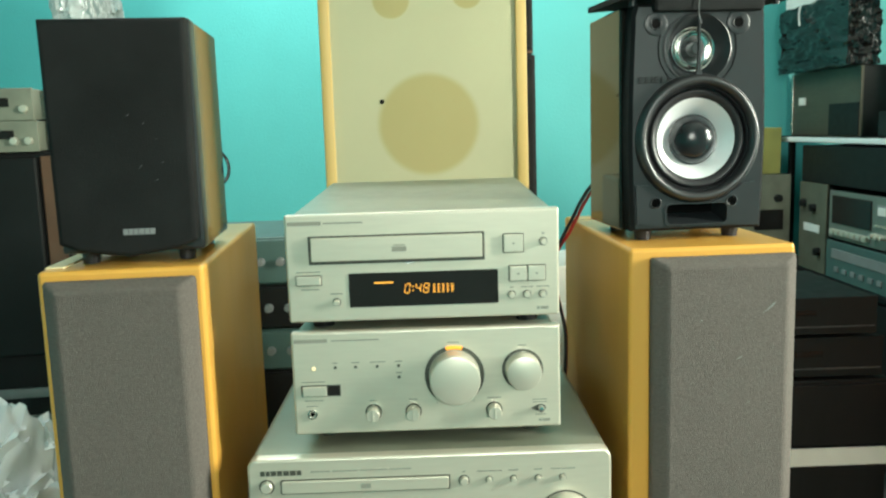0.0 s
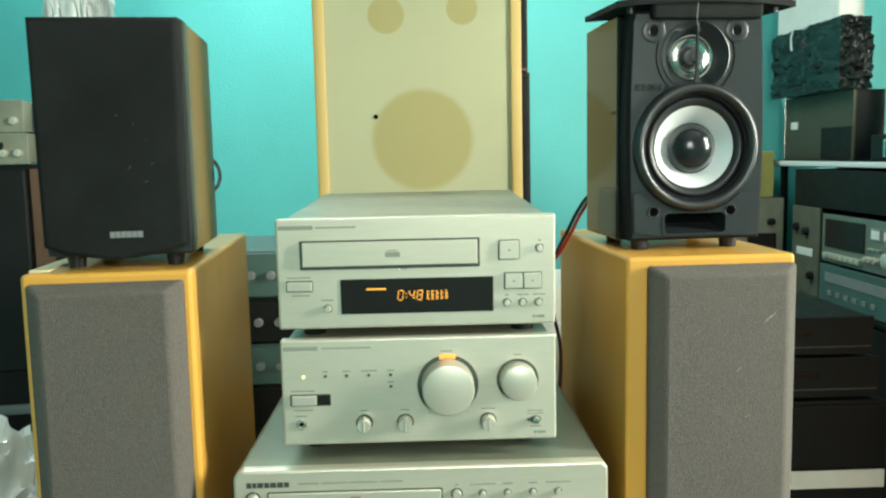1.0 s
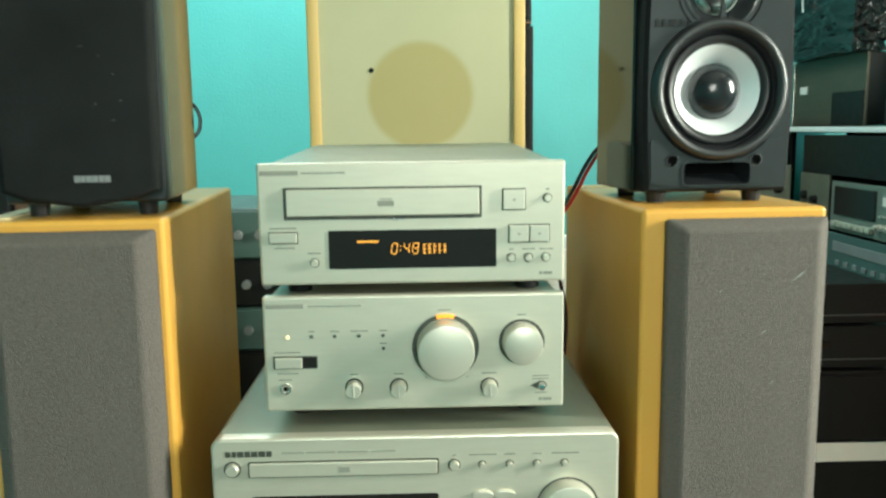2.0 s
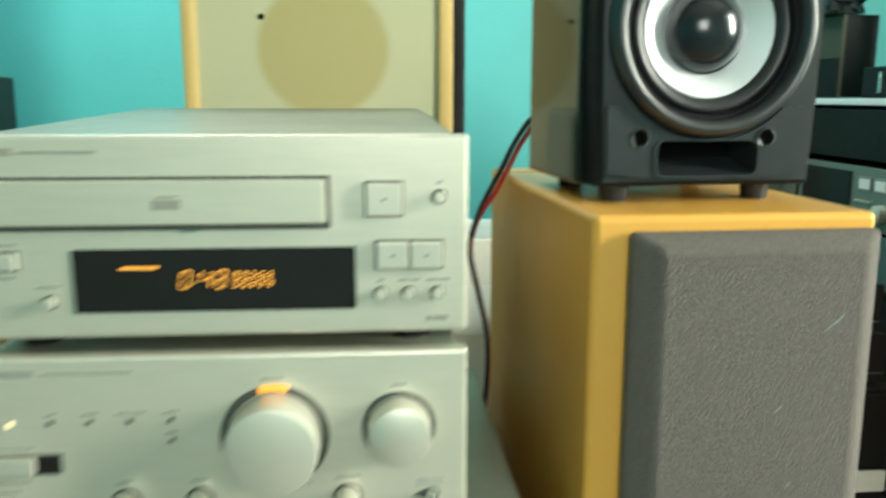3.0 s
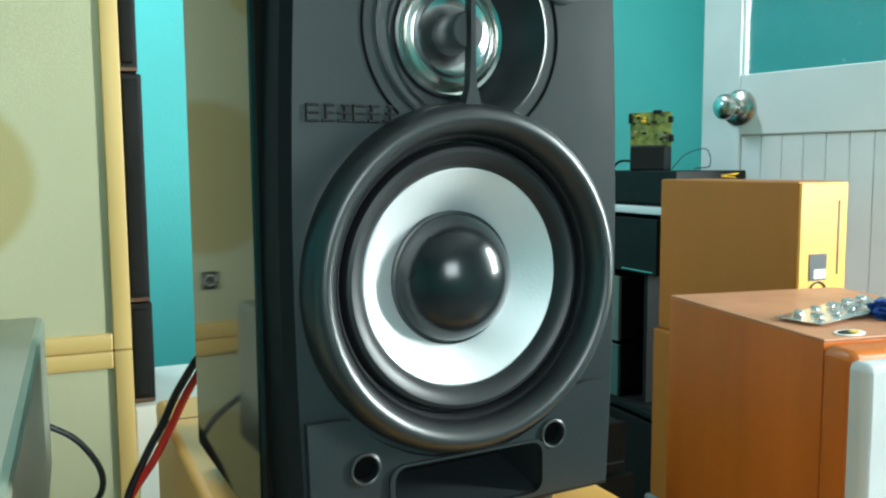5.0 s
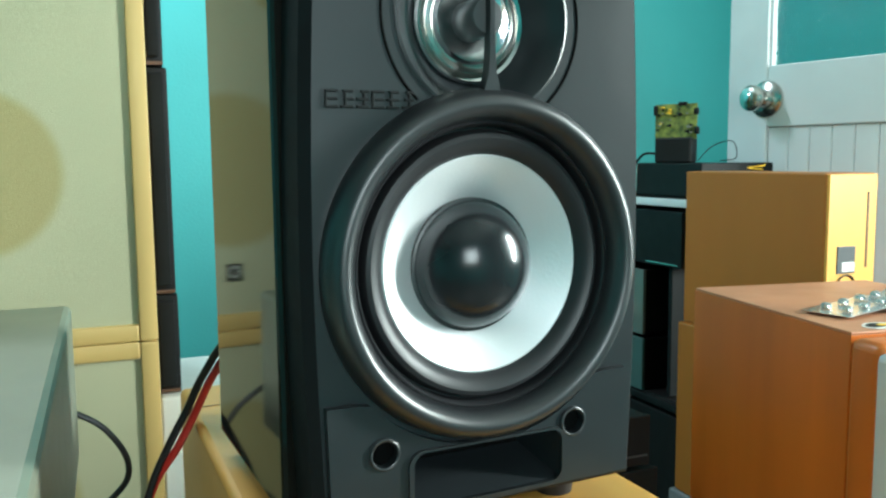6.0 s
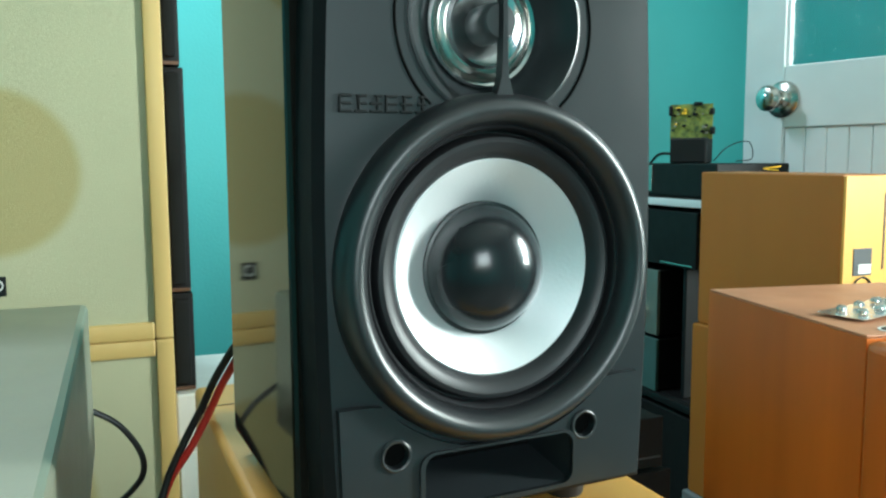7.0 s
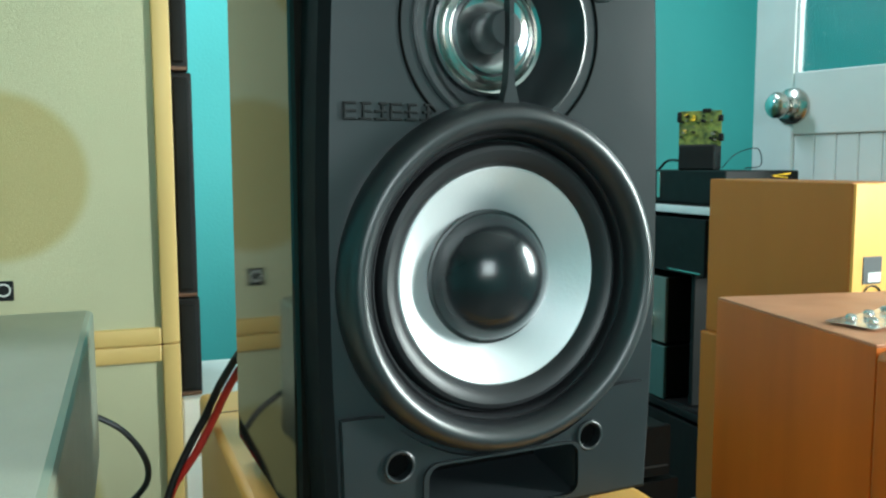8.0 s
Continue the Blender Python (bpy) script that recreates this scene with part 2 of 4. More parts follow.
def bars(widths, x, y, z, h, gap=0.0006, bm=None):
    """A row of flat bars standing for print."""
    bm = bm or bmesh.new()
    for w in widths:
        box(x, x + w, y - 0.0003, y + 0.0004, z, z + h, 0, 1, bm)
        x += w + gap
    return bm


def crumple(x0, x1, y0, y1, z0, z1, amount, seed, levels=6, boxy=0.6):
    """A heap of creased film: a rounded lump with sharp folds."""
    bm = bmesh.new()
    bmesh.ops.create_icosphere(bm, subdivisions=levels, radius=1)
    side = Vector((seed, seed * 0.7, -seed))
    for v in bm.verts:
        p = v.co.normalized()
        q = Vector([math.copysign(abs(c) ** boxy, c) for c in p])
        d = noise.noise(p * 2.6 + side) * 0.7
        for k, (f, a) in enumerate(((4.0, 0.55), (8.5, 0.38), (17.0, 0.24))):
            d += a * (0.45 - abs(noise.noise(p * f + side * (k + 1) + 0.3 * noise.noise_vector(p * 3 + side)))) * 2
        q *= 1 + amount * (d - 0.5)
        v.co = Vector(((x0 + x1) / 2 + q.x * (x1 - x0) / 2, (y0 + y1) / 2 + q.y * (y1 - y0) / 2, max(z0, (z0 + z1) / 2 + q.z * (z1 - z0) / 2)))
    return bm


def film_box(x0, x1, y0, y1, z0, z1, seed):
    """Creased film drawn tight over a box, the folds running lengthwise."""
    bm = bmesh.new()
    bmesh.ops.create_cube(bm, size=2)
    bmesh.ops.subdivide_edges(bm, edges=bm.edges[:], cuts=47, use_grid_fill=True)
    for v in bm.verts:
        p = v.co.copy()
        w = Vector((p.x * 1.5 + seed, p.y * 1.2, p.z * 3.4 + p.x * 0.5))
        w += 0.35 * noise.noise_vector(w * 0.8)
        d = 1 - 2.2 * abs(noise.noise(w)) + 0.55 * (1 - 2.2 * abs(noise.noise(w * 2.3))) + 0.25 * noise.noise(w * 5)
        n = Vector([c if abs(c) > 0.999 else c * 0.25 for c in p]).normalized()
        q = Vector(((x0 + x1) / 2 + p.x * (x1 - x0) / 2, (y0 + y1) / 2 + p.y * (y1 - y0) / 2, (z0 + z1) / 2 + p.z * (z1 - z0) / 2)) + n * (d - 0.8) * 0.0085
        v.co = Vector((q.x, q.y, max(z0, q.z)))
    return bm


# ---- the room ----
X0, X1, Y0, Y1, H = -2.3, 2.35, -2.5, 2.25, 2.6


def structure(name, bm, mat, label, category):
    return tagged(part(name, bm, mat), label, category, "", "structure")


structure("floor", box(X0 - 0.1, X1 + 0.1, Y0 - 0.1, Y1 + 0.1, -0.1, 0), FLOOR, "grey-brown tiled floor of the room", "floor")
structure("ceiling", box(X0 - 0.1, X1 + 0.1, Y0 - 0.1, Y1 + 0.1, H, H + 0.1), CEIL, "plain white painted ceiling", "ceiling")
structure("wall_north", box(X0 - 0.1, X1 + 0.1, Y1, Y1 + 0.1, 0, H), TEAL, "teal painted wall with a pebbled coat", "wall")
WY0, WY1 = -0.73, -0.41
east = box(X1, X1 + 0.1, Y0, WY0, 0, H)
box(X1, X1 + 0.1, WY1, Y1, 0, H, 0, 1, east)
box(X1, X1 + 0.1, WY0, WY1, 0, 0.9, 0, 1, east)
box(X1, X1 + 0.1, WY0, WY1, 2.1, H, 0, 1, east)
structure("wall_east", east, TEAL, "teal painted side wall with a window opening", "wall")
structure("wall_west", box(X0 - 0.1, X0, Y0, Y1, 0, H), TEAL, "teal painted side wall behind stacked equipment", "wall")
# unseen closing wall, its opening added for the front fill lamp
south = box(X0 - 0.1, -0.3, Y0 - 0.1, Y0, 0, H)
box(1.0, X1 + 0.1, Y0 - 0.1, Y0, 0, H, 0, 1, south)
box(-0.3, 1.0, Y0 - 0.1, Y0, 0, 1.0, 0, 1, south)
box(-0.3, 1.0, Y0 - 0.1, Y0, 2.2, H, 0, 1, south)
structure("wall_south", south, TEAL, "unseen teal wall closing the room, with an added opening", "wall")


# ---- hi-fi stack ----
def screw_button(parent, name, x, z, r, depth=0.005):
    b = part(name, lathe([(r * 1.25, 0.0004), (r * 1.25, -0.0006), (r * 1.02, -0.0006), (r, 0.0003)], x, z, 28), GROOVE, parent)
    part("cap", lathe([(r * 0.95, 0.001), (r * 0.95, -depth * 0.75), (r * 0.8, -depth), (0, -depth)], x, z, 28), KNOB, b)
    return b


def chassis(parent, w, h, depth, inset=0.004, lift=0.0):
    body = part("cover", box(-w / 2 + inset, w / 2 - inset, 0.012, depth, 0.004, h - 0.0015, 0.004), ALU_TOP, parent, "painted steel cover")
    for x in (-w / 2 + 0.03, w / 2 - 0.03):
        for y in (0.035, depth - 0.04):
            tall = 0.0105 + lift * y
            part("foot", lathe([(0, 0.0), (0.011, 0.0), (0.012, tall), (0, tall + 0.0002)], 0, 0, 20), BLACK_METAL, parent, "",
                 Matrix.Translation((x, y, -tall)) @ pose(0, 0, 0, 90, 0, 0))
    return body


SEGMENTS = {"0": "abcdef", "4": "bcfg", "8": "abcdefg"}


def digit(bm, ch, x, z, w, h, t, y):
    lean = lambda zz: (zz - z) * 0.14
    spots = {"a": (x, z + h, 1), "g": (x, z + h / 2, 1), "d": (x, z, 1), "f": (x, z + h / 2, 0), "b": (x + w, z + h / 2, 0), "e": (x, z, 0), "c": (x + w, z, 0)}
    for s in SEGMENTS[ch]:
        sx, sz, flat = spots[s]
        if flat:
            box(sx + lean(sz) + t, sx + lean(sz) + w - t * 0.2, y - 0.0004, y, sz - t / 2, sz + t / 2, 0, 1, bm)
        else:
            made = len(bm.verts)
            box(sx - t / 2, sx + t / 2, y - 0.0004, y, sz + t * 0.8, sz + h / 2 - t * 0.4, 0, 1, bm)
            bm.verts.ensure_lookup_table()
            for v in bm.verts[made:]:
                v.co.x += lean(v.co.z)


def cd_player():
    t = thing("cd_player", pose(0, 0, 0.89, 1.6), "champagne silver compact disc player with a lit amber display", "cd player")
    w, h = 0.275, 0.11
    chassis(t, w, h, 0.378, 0.004, 0.026)
    part("front_panel", box(-w / 2, w / 2, 0, 0.012, 0, h, 0.0022, 3), ALU, t, "brushed champagne aluminium front panel")
    slot = part("tray_slot", outline(rounded(-0.1145, 0.0625, 0.0595, 0.0885, 0.001), -0.0006, 0.004), GROOVE, t, "dark recess round the tray")
    tray = part("disc_tray", outline(rounded(-0.1115, 0.0600, 0.0630, 0.0868, 0.0012), -0.0045, 0.002, 0.0009), ALU, t, "champagne disc tray front")
    part("disc_mark", bars([0.0145], -0.0305, -0.0046, 0.0715, 0.005), PRINT, tray)
    part("disc_mark_line", bars([0.011], -0.0285, -0.0046, 0.0775, 0.001), PRINT, tray)
    # short chrome bar standing for a glint on the tray's lower rim
    part("tray_rim_glint", box(-0.018, -0.008, -0.0012, 0.001, 0.0586, 0.0597, 0.0003), CHROME, t)
    win = part("display_window", outline(rounded(-0.0755, 0.0755, 0.0145, 0.0495, 0.0012), -0.0008, 0.003), SMOKE, t, "smoked display window")
    digits = bmesh.new()
    for ch, x in (("0", -0.0195), ("4", -0.0085), ("8", -0.0005)):
        digit(digits, ch, x, 0.0278, 0.0048, 0.0095, 0.0009, -0.0011)
    for k in (0.3, 0.7):
        box(-0.0115, -0.0104, -0.0015, -0.0011, 0.0278 + 0.0095 * k - 0.0005, 0.0278 + 0.0095 * k + 0.0005, 0, 1, digits)
    part("lit_digits", digits, AMBER, win, "amber digits of the running time")
    level = bmesh.new()
    for i in range(5):
        for k in range(5):
            wd = 0.0026 if k % 2 == (i > 1) else 0.0016
            box(0.0095 + i * 0.0046, 0.0095 + i * 0.0046 + wd, -0.0015, -0.0011, 0.0278 + k * 0.0019, 0.0278 + k * 0.0019 + 0.0011, 0, 1, level)
    part("lit_grid", level, AMBER, win, "amber track grid")
    part("lit_line", box(-0.0500, -0.0305, -0.0015, -0.0011, 0.0385, 0.0400), AMBER, win)

    def push(x0, x1, z0, z1, mark=True):
        p = part("button_recess", outline(rounded(x0 - 0.001, x1 + 0.001, z0 - 0.001, z1 + 0.001, 0.0012), -0.0005, 0.002), GROOVE, t)
        part("button", outline(rounded(x0, x1, z0, z1, 0.0008), -0.0035, 0.001, 0.0008), KNOB, p, "champagne push button")
        if mark:
            part("button_mark", bars([0.0022], (x0 + x1) / 2 - 0.0011, -0.0036, (z0 + z1) / 2 - 0.0008, 0.0016), PRINT, p)

    push(0.0815, 0.1010, 0.0665, 0.0845)
    push(0.0870, 0.1045, 0.0370, 0.0520)
    push(0.1055, 0.1230, 0.0370, 0.0520)
    push(-0.1280, -0.1035, 0.0390, 0.0480, False)
    for x, z in ((0.1215, 0.0765), (0.0890, 0.0225), (0.1045, 0.0225), (0.1205, 0.0225), (-0.0885, 0.0205)):
        screw_button(t, "round_button", x, z, 0.0034)
    part("maker_badge", bars([0.034], -0.1345, 0, 0.0995, 0.004), PRINT, t, "grey maker's badge")
    small = bars([0.020, 0.019], -0.0985, 0, 0.1005, 0.0016)
    for ws, x, z in (([0.024], -0.1278, 0.0515), ([0.018], -0.124, 0.0335), ([0.012], -0.0945, 0.0285), ([0.003], 0.120, 0.0838), ([0.004], 0.0872, 0.0295),
                     ([0.006, 0.005], 0.0988, 0.0295), ([0.006, 0.006], 0.1145, 0.0295), ([0.003, 0.008], 0.1145, 0.0065)):
        bars(ws, x, 0, z, 0.0013 if z > 0.01 else 0.0028, 0.0008, small)
    tagged(part("panel_print", small, PRINT, t, "small grey print"), kind="stuff")


def big_knob(parent, name, x, z, r, depth, ring=1.16, mark=True):
    k = part(name, lathe([(r * ring, 0.001), (r * ring, -0.0008), (r * 1.03, -0.0008), (r * 1.01, 0.0005)], x, z, 48), GROOVE, parent)
    part("cap", lathe([(r, 0.001), (r * 0.985, -depth + 0.002), (r * 0.95, -depth + 0.0004), (r * 0.9, -depth), (0, -depth)], x, z, 56), KNOB, k, "champagne metal knob")
    return k


def amplifier():
    t = thing("amplifier", pose(0, -0.002, 0.772), "champagne silver stereo amplifier with a large volume knob", "amplifier")
    w, h = 0.275, 0.108
    chassis(t, w, h, 0.32)
    part("front_panel", box(-w / 2, w / 2, 0, 0.012, 0, h, 0.0022, 3), ALU, t, "brushed champagne aluminium front panel")
    vol = big_knob(t, "volume_knob", 0.0285, 0.0585, 0.0260, 0.023, 1.18)
    part("pointer_lamp", outline([(0.0285 + r * math.sin(a), 0.0585 + r * math.cos(a)) for r, a in
                                  ([(0.0310, -0.28 + 0.056 * i) for i in range(11)] + [(0.0275, 0.28 - 0.056 * i) for i in range(11)])], -0.0014, 0.001), LED, vol, "glowing amber pointer")
    big_knob(t, "input_knob", 0.0985, 0.0625, 0.0180, 0.018, 1.17)
    for x, z in ((-0.0560, 0.0220), (-0.0150, 0.0215), (0.0685, 0.0205)):
        k = big_knob(t, "small_knob", x, z, 0.0070, 0.014, 1.2)
        part("pointer", box(x - 0.0009, x + 0.0009, -0.0146, -0.002, z - 0.006, z + 0.0066, 0.0003), KNOB, k)
    sw = part("switch_recess", outline(rounded(-0.1295, -0.0890, 0.0405, 0.0525, 0.001), -0.0005, 0.002), GROOVE, t)
    part("power_button", outline(rounded(-0.1275, -0.1030, 0.0417, 0.0513, 0.0008), -0.004, 0.001, 0.0008), KNOB, sw, "champagne power button")
    part("sensor_window", outline(rounded(-0.1020, -0.0898, 0.0417, 0.0513, 0.0006), -0.0012, 0.001), SMOKE, sw, "black remote sensor window")
    jack = part("headphone_jack", lathe([(0.0052, 0.001), (0.0052, -0.0018), (0.0042, -0.0024), (0.0032, -0.0018), (0.0032, 0.003), (0, 0.003)], -0.1190, 0.0215, 32), STEEL, t, "metal headphone socket")
    # black disc paints the dark inside of the jack
    part("socket_shade", lathe([(0.0022, -0.0004), (0, -0.0004)], -0.1190, 0.0215, 20), HOLE_SHADE, jack)
    lever = part("lever_recess", outline([(0.1165 + 0.0055 * math.cos(a), 0.0205 + 0.0042 * math.sin(a)) for a in [-1.9 + 0.19 * i for i in range(21)]] + [(0.1065, 0.0205)], -0.0006, 0.001), GROOVE, t)
    part("lever_tip", lathe([(0.0036, 0.001), (0.0034, -0.006), (0.0026, -0.0075), (0, -0.0078)], 0.1168, 0.0205, 24), CHROME, lever)
    part("power_lamp", lathe([(0.0019, 0.001), (0.0019, -0.0008), (0, -0.0012)], -0.1155, 0.0700, 20), LED_PALE, t, "small lit lamp")
    for x, z in ((-0.0935, 0.0705), (-0.0725, 0.0705), (-0.0505, 0.0705), (-0.0285, 0.0705), (-0.0285, 0.0585)):
        part("indicator", lathe([(0.0016, 0.001), (0.0016, -0.0006), (0, -0.0009)], x, z, 14), GROOVE, t)
    part("maker_badge", bars([0.034], -0.1345, 0, 0.0970, 0.0038), PRINT, t, "grey maker's badge")
    small = bars([0.022, 0.026], -0.0965, 0, 0.0980, 0.0014)
    for ws, x, z in (([0.005], -0.096, 0.0745), ([0.008], -0.0765, 0.0745), ([0.007, 0.008], -0.0580, 0.0745), ([0.007], -0.032, 0.0745), ([0.006], -0.0315, 0.0625),
                     ([0.024], -0.1285, 0.0553), ([0.019], -0.126, 0.0355), ([0.012], -0.125, 0.0295), ([0.007], -0.0595, 0.0335), ([0.009], -0.0195, 0.0335),
                     ([0.014], 0.0615, 0.0325), ([0.015], 0.1085, 0.0290), ([0.015], 0.1085, 0.0262), ([0.011], 0.1110, 0.0130), ([0.012], 0.022, 0.0925),
                     ([0.008], 0.0945, 0.0870), ([0.003, 0.008], 0.1145, 0.0060)):
        bars(ws, x, 0, z, 0.0012 if z > 0.01 else 0.0028, 0.0008, small)
    for x in (0.0095, 0.0475):
        bars([0.0012], x, 0, 0.0295, 0.0012, 0, small)
    tagged(part("panel_print", small, PRINT, t, "small grey print"), kind="stuff")


def receiver():
    t = thing("disc_receiver", pose(0, -0.025, 0.635), "wide champagne silver disc receiver under the stack", "receiver")
    w, h = 0.37, 0.12
    chassis(t, w, h, 0.36, 0.002)
    part("front_panel", outline(rounded(-w / 2, w / 2, 0, h, 0.010), 0, 0.014, 0.0025), ALU, t, "champagne aluminium front panel with rounded corners")
    slot = part("tray_slot", outline(rounded(-0.1520, 0.0205, 0.0830, 0.0985, 0.002), -0.0005, 0.003), GROOVE, t)
    tray = part("disc_tray", outline(rounded(-0.1505, 0.0190, 0.0843, 0.0972, 0.0015), -0.0030, 0.002, 0.0008), ALU, t, "champagne disc tray front")
    part("disc_mark", bars([0.010], -0.0700, -0.0031, 0.0880, 0.005), PRINT, tray)
    for x, r in ((-0.1660, 0.0062), (0.0345, 0.0046), (0.0600, 0.0030), (0.0850, 0.0030), (0.1100, 0.0030), (0.1350, 0.0030)):
        screw_button(t, "round_button", x, 0.0915, r)
    big_knob(t, "volume_knob", 0.1380, 0.0480, 0.0270, 0.016, 1.08)
    for x in (0.060, 0.080):
        part("oval_button", outline(circle(x, 0.0625, 0.010, 28, 0.0042), -0.003, 0.001, 0.0008), KNOB, t)
    part("display_window", outline(rounded(-0.150, 0.020, 0.020, 0.065, 0.003), -0.0006, 0.003), SMOKE, t, "smoked display window")
    tagged(part("maker_badge", bars([0.005, 0.004, 0.006, 0.005, 0.006, 0.006, 0.005], -0.1720, 0, 0.1030, 0.0052, 0.0008), GROOVE, t, "dark maker's badge"), kind="stuff")
    small = bars([0.020, 0.026, 0.028, 0.022], -0.121, 0, 0.1055, 0.0014, 0.002)
    for ws, x in (([0.010, 0.014], 0.048), ([0.010], 0.080), ([0.008], 0.106), ([0.010, 0.014], 0.123), ([0.003], 0.033)):
        bars(ws, x, 0, 0.1000, 0.0013, 0.001, small)
    tagged(part("panel_print", small, PRINT, t, "small grey print"), kind="stuff")
    stand = thing("equipment_stand", pose(0, 0.15, 0), "low black wooden stand under the receiver", "stand")
    part("top", box(-0.19, 0.19, -0.17, 0.20, 0.5905, 0.6245, 0.003), BLACK_WOOD, stand)
    for x in (-0.17, 0.17):
        part("side_panel", box(x - 0.015, x + 0.015, -0.165, 0.195, 0, 0.59, 0.003), BLACK_WOOD, stand)
    part("shelf", box(-0.154, 0.154, -0.165, 0.195, 0.25, 0.28, 0.003), BLACK_WOOD, stand)


cd_player()
amplifier()
receiver()


# ---- floor speakers ----
def tower(m, label, w, d, grille_x, chip):
    t = thing("tower_speaker", m, label, "speaker", "pair of tower speakers")
    h = 0.953
    part("cabinet", box(-w / 2, w / 2, 0, d, 0.02, h, 0.004, 3), BEECH, t, "beech veneered cabinet")
    if not chip:
        part("top_seam", box(-w / 2 - 0.0004, w / 2 + 0.0004, d - 0.052, d - 0.0510, h - 0.010, h + 0.0004), WALNUT, t, "thin joint before the back edge")
    part("plinth", box(-w / 2 + 0.012, w / 2 - 0.012, 0.015, d - 0.015, 0, 0.022, 0.002), BLACK_WOOD, t)
    g0, g1 = grille_x
    bm = bmesh.new()
    for inset, y in ((0, -0.002), (0, -0.008), (0.014, -0.020)):
        for x, z in ((g0 + inset, 0.10 + inset), (g1 - inset, 0.10 + inset), (g1 - inset, h - 0.009 - inset * 0.6), (g0 + inset, h - 0.009 - inset * 0.6)):
            bm.verts.new((x, y, z))
    bm.verts.ensure_lookup_table()
    v = bm.verts
    for k in (0, 4):
        for i in range(4):
            bm.faces.new((v[k + i], v[k + (i + 1) % 4], v[k + 4 + (i + 1) % 4], v[k + 4 + i]))
    bm.faces.new(v[8:12])
    bm.faces.new(v[0:4])
    bmesh.ops.bevel(bm, geom=[e for e in bm.edges if min(q.co.y for q in e.verts) < -0.007], offset=0.003, segments=3, affect="EDGES", profile=0.5)
    part("grille", bm, CLOTH, t, "grey cloth grille with bevelled edges")
    for i in range(0 if chip else 5):
        x, z, s = ((0.045, 0.885, 0.011), (-0.021, 0.878, 0.003), (0.052, 0.891, 0.006), (0.020, 0.838, 0.004), (0.03, 0.79, 0.003))[i]
        part("scratch", outline([(x, z), (x + s, z + s * 0.9), (x + s * 1.05, z + s * 0.72)], -0.0204, -0.0198), MID_GREY, t, "pale scratch in the cloth")
    if chip:
        part("chipped_edge", box(-w / 2 + 0.001, -w / 2 + 0.02, 0.02, 0.13, h - 0.002, h + 0.002, 0.001), BEECH_EDGE, t, "pale bare strip on the top edge")
    return t


tower(pose(0.2985, 0.0135, 0, 0, 0, 2.2), "tall beech tower speaker with a scratched grey grille", 0.175, 0.330, (-0.0665, 0.0855), False)
tower(pose(-0.3005, -0.010, 0, 0, 0, 4.5), "tall beech tower speaker with a plain grey grille", 0.161, 0.40, (-0.0735, 0.0735), True)


# ---- small black speakers ----
def speaker_body(t, w, d, h, z0, y0=0.030, flare=0.0, wide=0.0):
    """Lacquered body behind a moulded front."""
    shell = box(-w / 2 + 0.001, w / 2 - 0.001, y0, d, z0, z0 + h, 0.002, 2)
    for v in shell.verts:
        if v.co.x < 0:
            v.co.x -= wide + flare * (v.co.y - y0) / (d - y0)
    part("cabinet", shell, GLOSS, t, "piano black lacquered cabinet")
    for x in (-w / 2 + 0.022, w / 2 - 0.022):
        for y in (0.025, d - 0.03):
            part("foot", lathe([(0, 0), (0.008, 0), (0.0095, z0 - 0.0005), (0, z0)], 0, 0, 20), RUBBER, t, "", Matrix.Translation((x, y, 0)) @ pose(0, 0, 0, 90, 0, 0))


